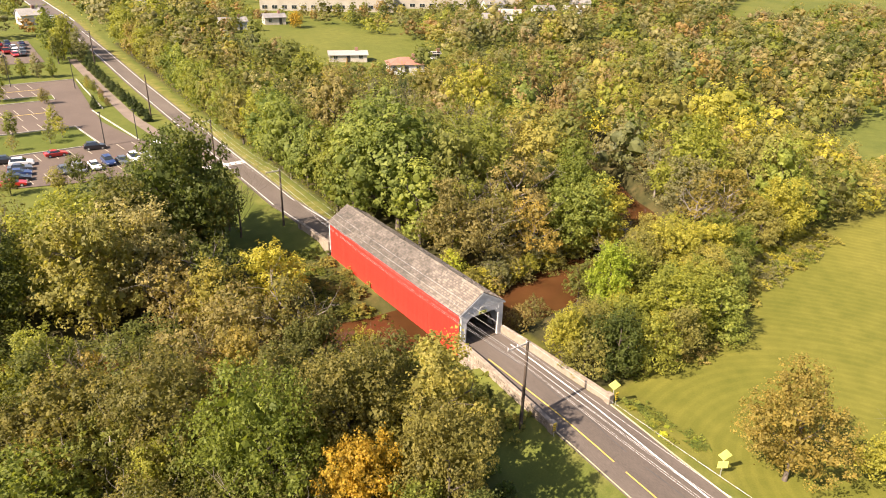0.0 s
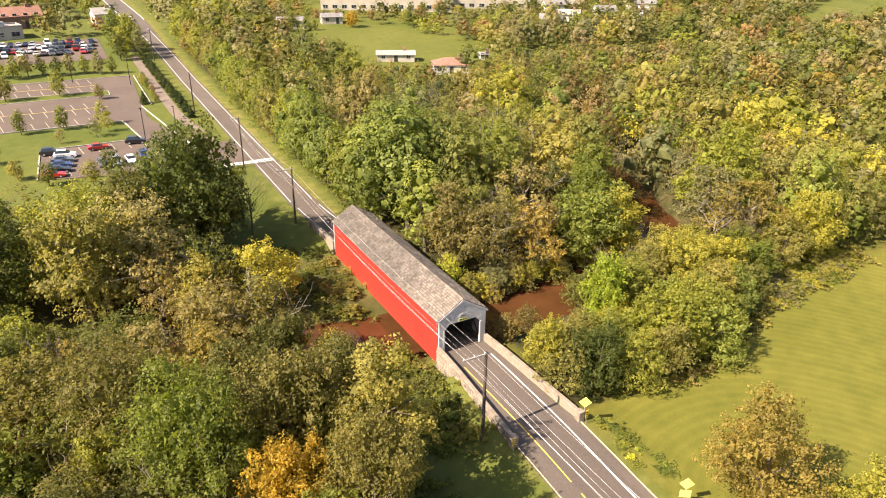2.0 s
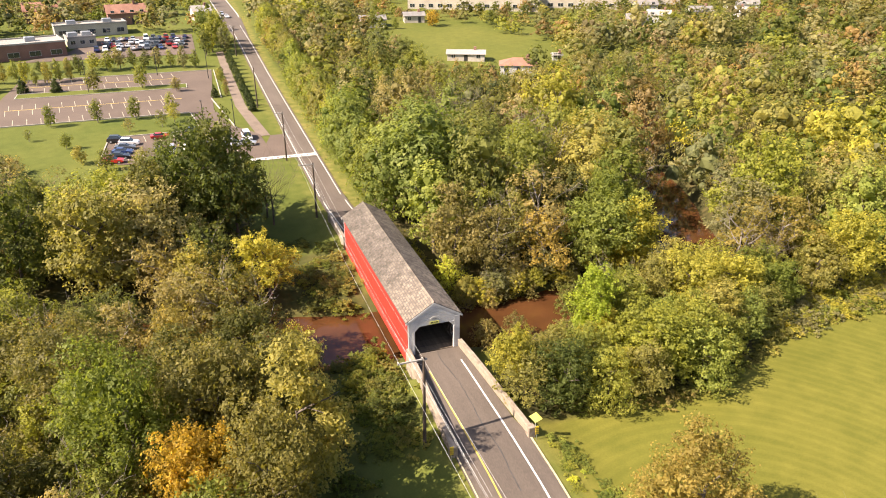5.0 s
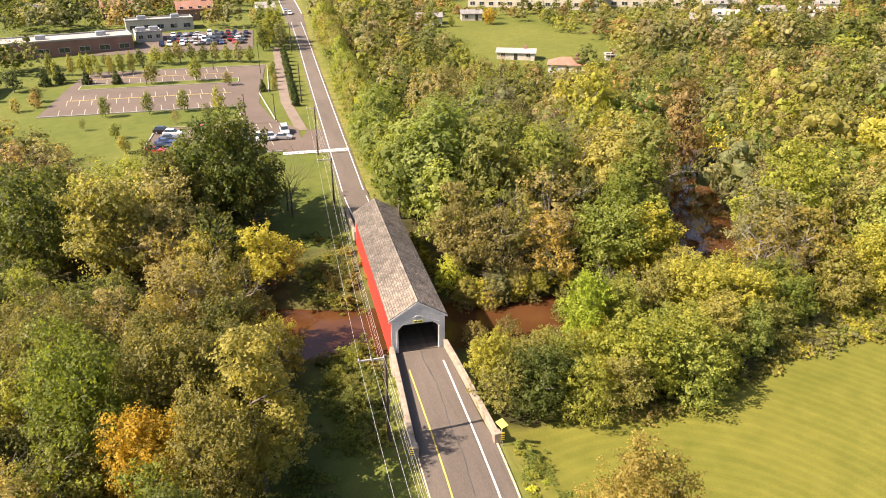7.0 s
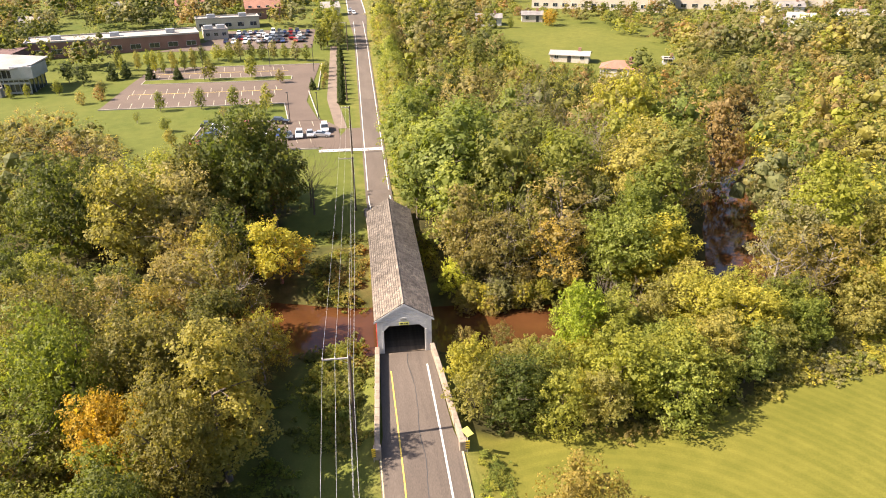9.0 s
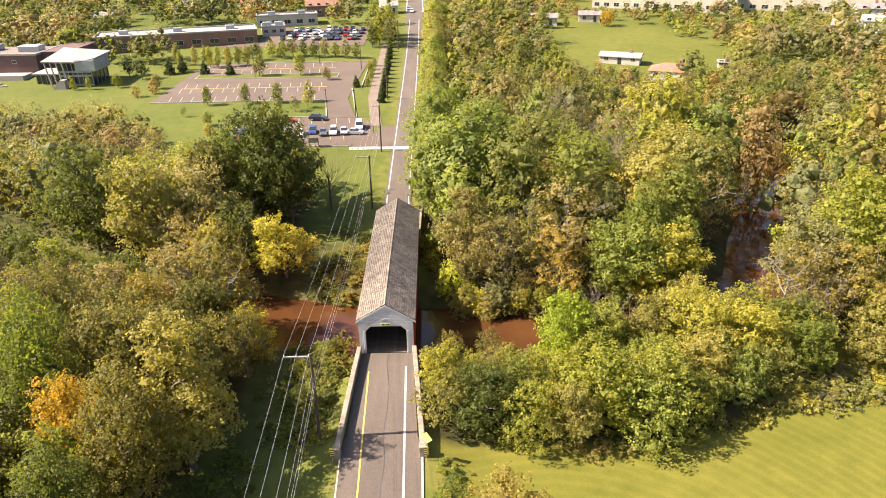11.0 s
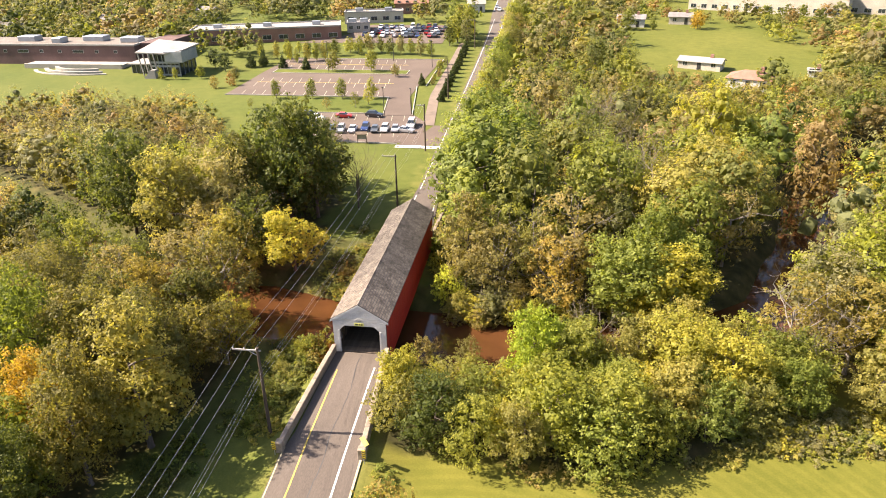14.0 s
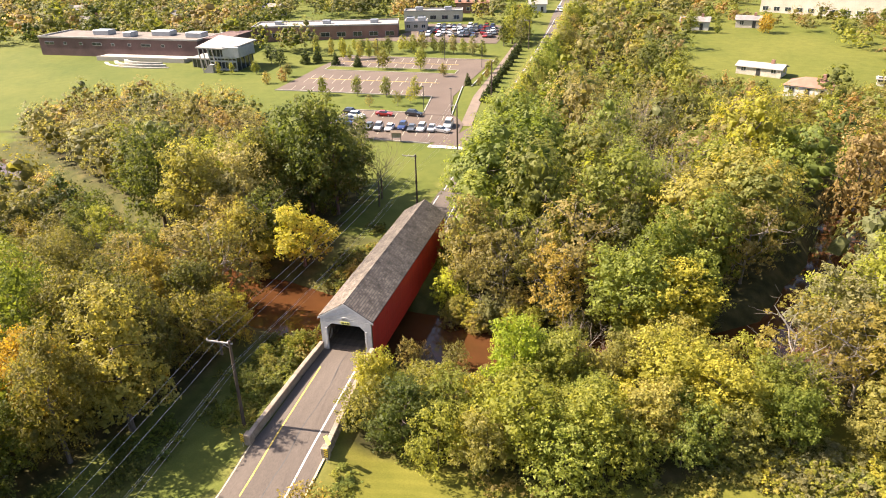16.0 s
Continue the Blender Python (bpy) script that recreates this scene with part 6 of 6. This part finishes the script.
for x, y, h, shape, tone, wide in [
    (-49.2, 105.4, 5.8, "tall", "green", 0.95), (-40.1, 106.0, 6.0, "tall", "green", 0.95), (-32.4, 106.4, 6.2, "tall", "green", 0.95), (-25.0, 106.6, 6.2, "tall", "green", 1.0), (-42.8, 133.5, 7.2, "round", "olive", 0.9), (-31.6, 134.0, 7.4, "round", "green", 0.9),
    (-23.5, 128.5, 4.5, "round", "tan", 0.9), (-27.0, 99.0, 4.5, "airy", "olive", 1.0), (-24.5, 101.5, 5.0, "airy", "yellow", 0.9), (-33.5, 97.0, 3.6, "airy", "tan", 1.0), (-44.5, 89.0, 4.0, "round", "green", 1.0), (-41, 79.0, 4.2, "round", "olive", 1.0),
    (-52.0, 96.0, 3.2, "airy", "olive", 0.9), (-36.5, 74.0, 5.0, "round", "deep", 1.0), (-30.0, 71.0, 5.5, "round", "olive", 1.0), (-26.5, 73.5, 6.5, "round", "deep", 0.9), (-11.9, 121.0, 2.6, "shrub", "rust", 0.7), (-12.2, 125.5, 2.4, "shrub", "green", 0.7), (-11.6, 129.5, 2.8, "shrub", "rust", 0.7), (-12.6, 139.0, 3.4, "shrub", "olive", 0.7), (-11.8, 143.5, 3.0, "shrub", "sage", 0.7), (-12.2, 134.0, 4.0, "round", "green", 0.9),
    (-66.0, 117.0, 4.6, "shrub", "rust", 0.8), (-69.5, 114.0, 4.0, "shrub", "tan", 0.8), (-67, 122, 4.5, "round", "tan", 1.0), (-85.0, 122.5, 4.0, "tall", "green", 0.9), (-89.0, 122.0, 4.2, "tall", "green", 0.9), (-78, 124, 4.6, "round", "green", 0.9), (-75.0, 133.0, 7.0, "round", "needle", 1.0), (-80.0, 137.0, 7.0, "round", "needle", 1.0),
    (36.0, 186.0, 8.0, "round", "deep", 1.0), (43.0, 188.5, 8.5, "round", "green", 1.0), (66.0, 190.0, 7.0, "broad", "gold", 1.0), (51.5, 188.5, 5.0, "shrub", "green", 0.6)]:
    plant(x, y, 0.86 * h, shape, tone, wide, group=LAWN)
for k in range(15):
    plant(-64 + 3.3 * k, 154.5 + random.uniform(-1.5, 3.5), random.uniform(4.6, 6.4) if k > 4 else random.uniform(2.6, 4.0), random.choice(("round", "tall")), random.choice(("green", "deep", "sage", "green")), random.uniform(0.9, 1.15), group=LAWN)
for k in range(9):
    plant(-70 + 2.6 * k, 146 + random.uniform(-4, 4), random.uniform(4.5, 6.5), "tall", random.choice(("olive", "green", "yellow")), 0.7, group=LAWN)
for x, y, h in ((-12, 172, 12), (-9, 178, 11), (-13.5, 180, 12), (-10.5, 186, 10), (-14, 168, 8), (-8.5, 168, 9)):
    plant(x, y, h, "tall", random.choice(("sage", "green", "deep")), 1.0, group=LAWN)


# ---- bare trees and creekside brush ----
M_GREYBARK = surface("grey_bark", (0.12, 0.098, 0.078), (0.21, 0.175, 0.14), 4, 40, 0.9, stretch=(1, 1, 0.3), bumped=0.4)


def bare_tree(x, y, h, bark=None):
    rng = np.random.default_rng(int(x * 10) % 97)
    bm = bmesh.new()
    tube(bm, [(0, 0, -0.4), (0.1, 0, 0.22 * h), (0.0, 0.15, 0.5 * h)], [0.16, 0.13, 0.08], 7, cap=False)
    for i in range(10):
        a = i * 2.4
        t = 0.18 + 0.34 * i / 9
        limb(bm, rng, (0.05, 0.08 * t, t * h), (math.cos(a) * 0.85, math.sin(a) * 0.85, 1.0), h * 0.32, 0.038, 3, 4, 0.5)
    ob = thing("bare_tree", "bare grey leafless tree on the creek bank", "tree", pose(x, y, ground_z(x, y)))
    part("trunk", bm, bark or M_GREYBARK, ob)


bare_tree(24.5, 3.0, 7.0)
bare_tree(44.8, 1.4, 8.5)
bare_tree(15.5, 20.0, 9.0)
bare_tree(-11.3, 41.5, 11.5, M_BARK)
bare_tree(-11.9, 44.5, 9.5, M_BARK)
bare_tree(29.0, 34.0, 14.5)
bare_tree(-37.0, 9.5, 9.0)
bare_tree(33.0, 42.0, 14.0)
for x, y, h in ((28.0, 74.0, 11.0), (31.5, 76.0, 11.5), (30.0, 80.0, 10.0), (33.5, 72.0, 10.5), (22.0, 52.0, 14.5), (26.0, 56.0, 13.5)):
    bare_tree(x, y, h)

random.seed(77)
for x, y, h, tone in [(-8.2, -6.5, 2.4, "deep"), (-7.6, -3.6, 2.4, "olive"), (-8.8, -2.0, 2.6, "green"), (-7.0, 0.2, 2.4, "yellow"), (-6.4, 2.2, 2.0, "green"), (5.8, 18.2, 2.6, "olive"), (5.0, 21.5, 3.0, "yellow"), (9.2, 17.6, 3.6, "deep"), (4.6, 26.0, 3.6, "yellow")]:
    plant(x, y, h, "shrub", tone, 1.0)
for k in range(26):
    x, y = -17.0 + 6.0 * random.random() ** 1.5, random.uniform(-32.0, -13.0)
    brush(x, y, random.uniform(0.4, 1.2), random.choice(("deep", "green", "deep", "fresh")), 1.3)
for k in range(64):
    x, y = -5.5 - 4.4 * random.random() ** 1.6, random.uniform(-13.0, 3.5)
    brush(x, y, random.uniform(0.7, 1.4) * (1.2 if x > -7.4 else 0.7), random.choice(("fresh", "green", "deep", "olive", "green")), 1.1)
for k in range(16):
    brush(random.uniform(-13.0, -8.0), random.uniform(-15.0, 3.0), random.uniform(0.3, 0.8), random.choice(("deep", "green", "fresh")), 1.4)
for k in range(30):
    brush(random.uniform(4.8, 7.6), random.uniform(-24.0, -15.5), random.uniform(0.16, 0.34), random.choice(("fresh", "lime", "fresh", "green")), 2.2)
for k in range(44):
    brush(random.uniform(-10.5, -3.6), random.uniform(14.5, 27.0) + random.choice((0, 0, 7)), random.uniform(0.45, 1.15), random.choice(("green", "deep", "olive")), 1.4)
for k in range(52):
    x = random.uniform(8, 64)
    y = lerp([(5, -14), (13, -14.2), (24, -14.6), (35, -11.2), (47, -8.4), (66, -6.5)], x) + random.uniform(-0.6, 2.2)
    brush(x, y + 1.0, random.uniform(0.4, 1.1), random.choice(("tan", "olive", "green", "sage")), 1.4)
for k in range(68):
    x = random.uniform(37, 66)
    brush(x, lerp([(37, -9.5), (47, -8.0), (66, -6.0)], x) + random.uniform(0.5, 6.0), random.uniform(0.5, 1.3), random.choice(("sage", "olive", "yellow", "sage", "yellow")), 1.6)
for k in range(150):
    x = random.uniform(7, 60)
    y = lerp([(3, 9), (14, 7.5), (28, 9.5), (40, 13), (48, 19), (52, 28), (57, 38)], x) + random.choice((-1, 1, 1)) * random.uniform(3.6, 6.0)
    if 3.4 < creek_away(x, y) < 7 and x < 38 and not (x < 24 and y < 9):
        plant(x, y, random.uniform(2.2, 4.6), random.choice(("shrub", "airy", "round", "airy")), random.choice(("tan", "olive", "yellow", "sage", "olive")), random.uniform(0.9, 1.5))
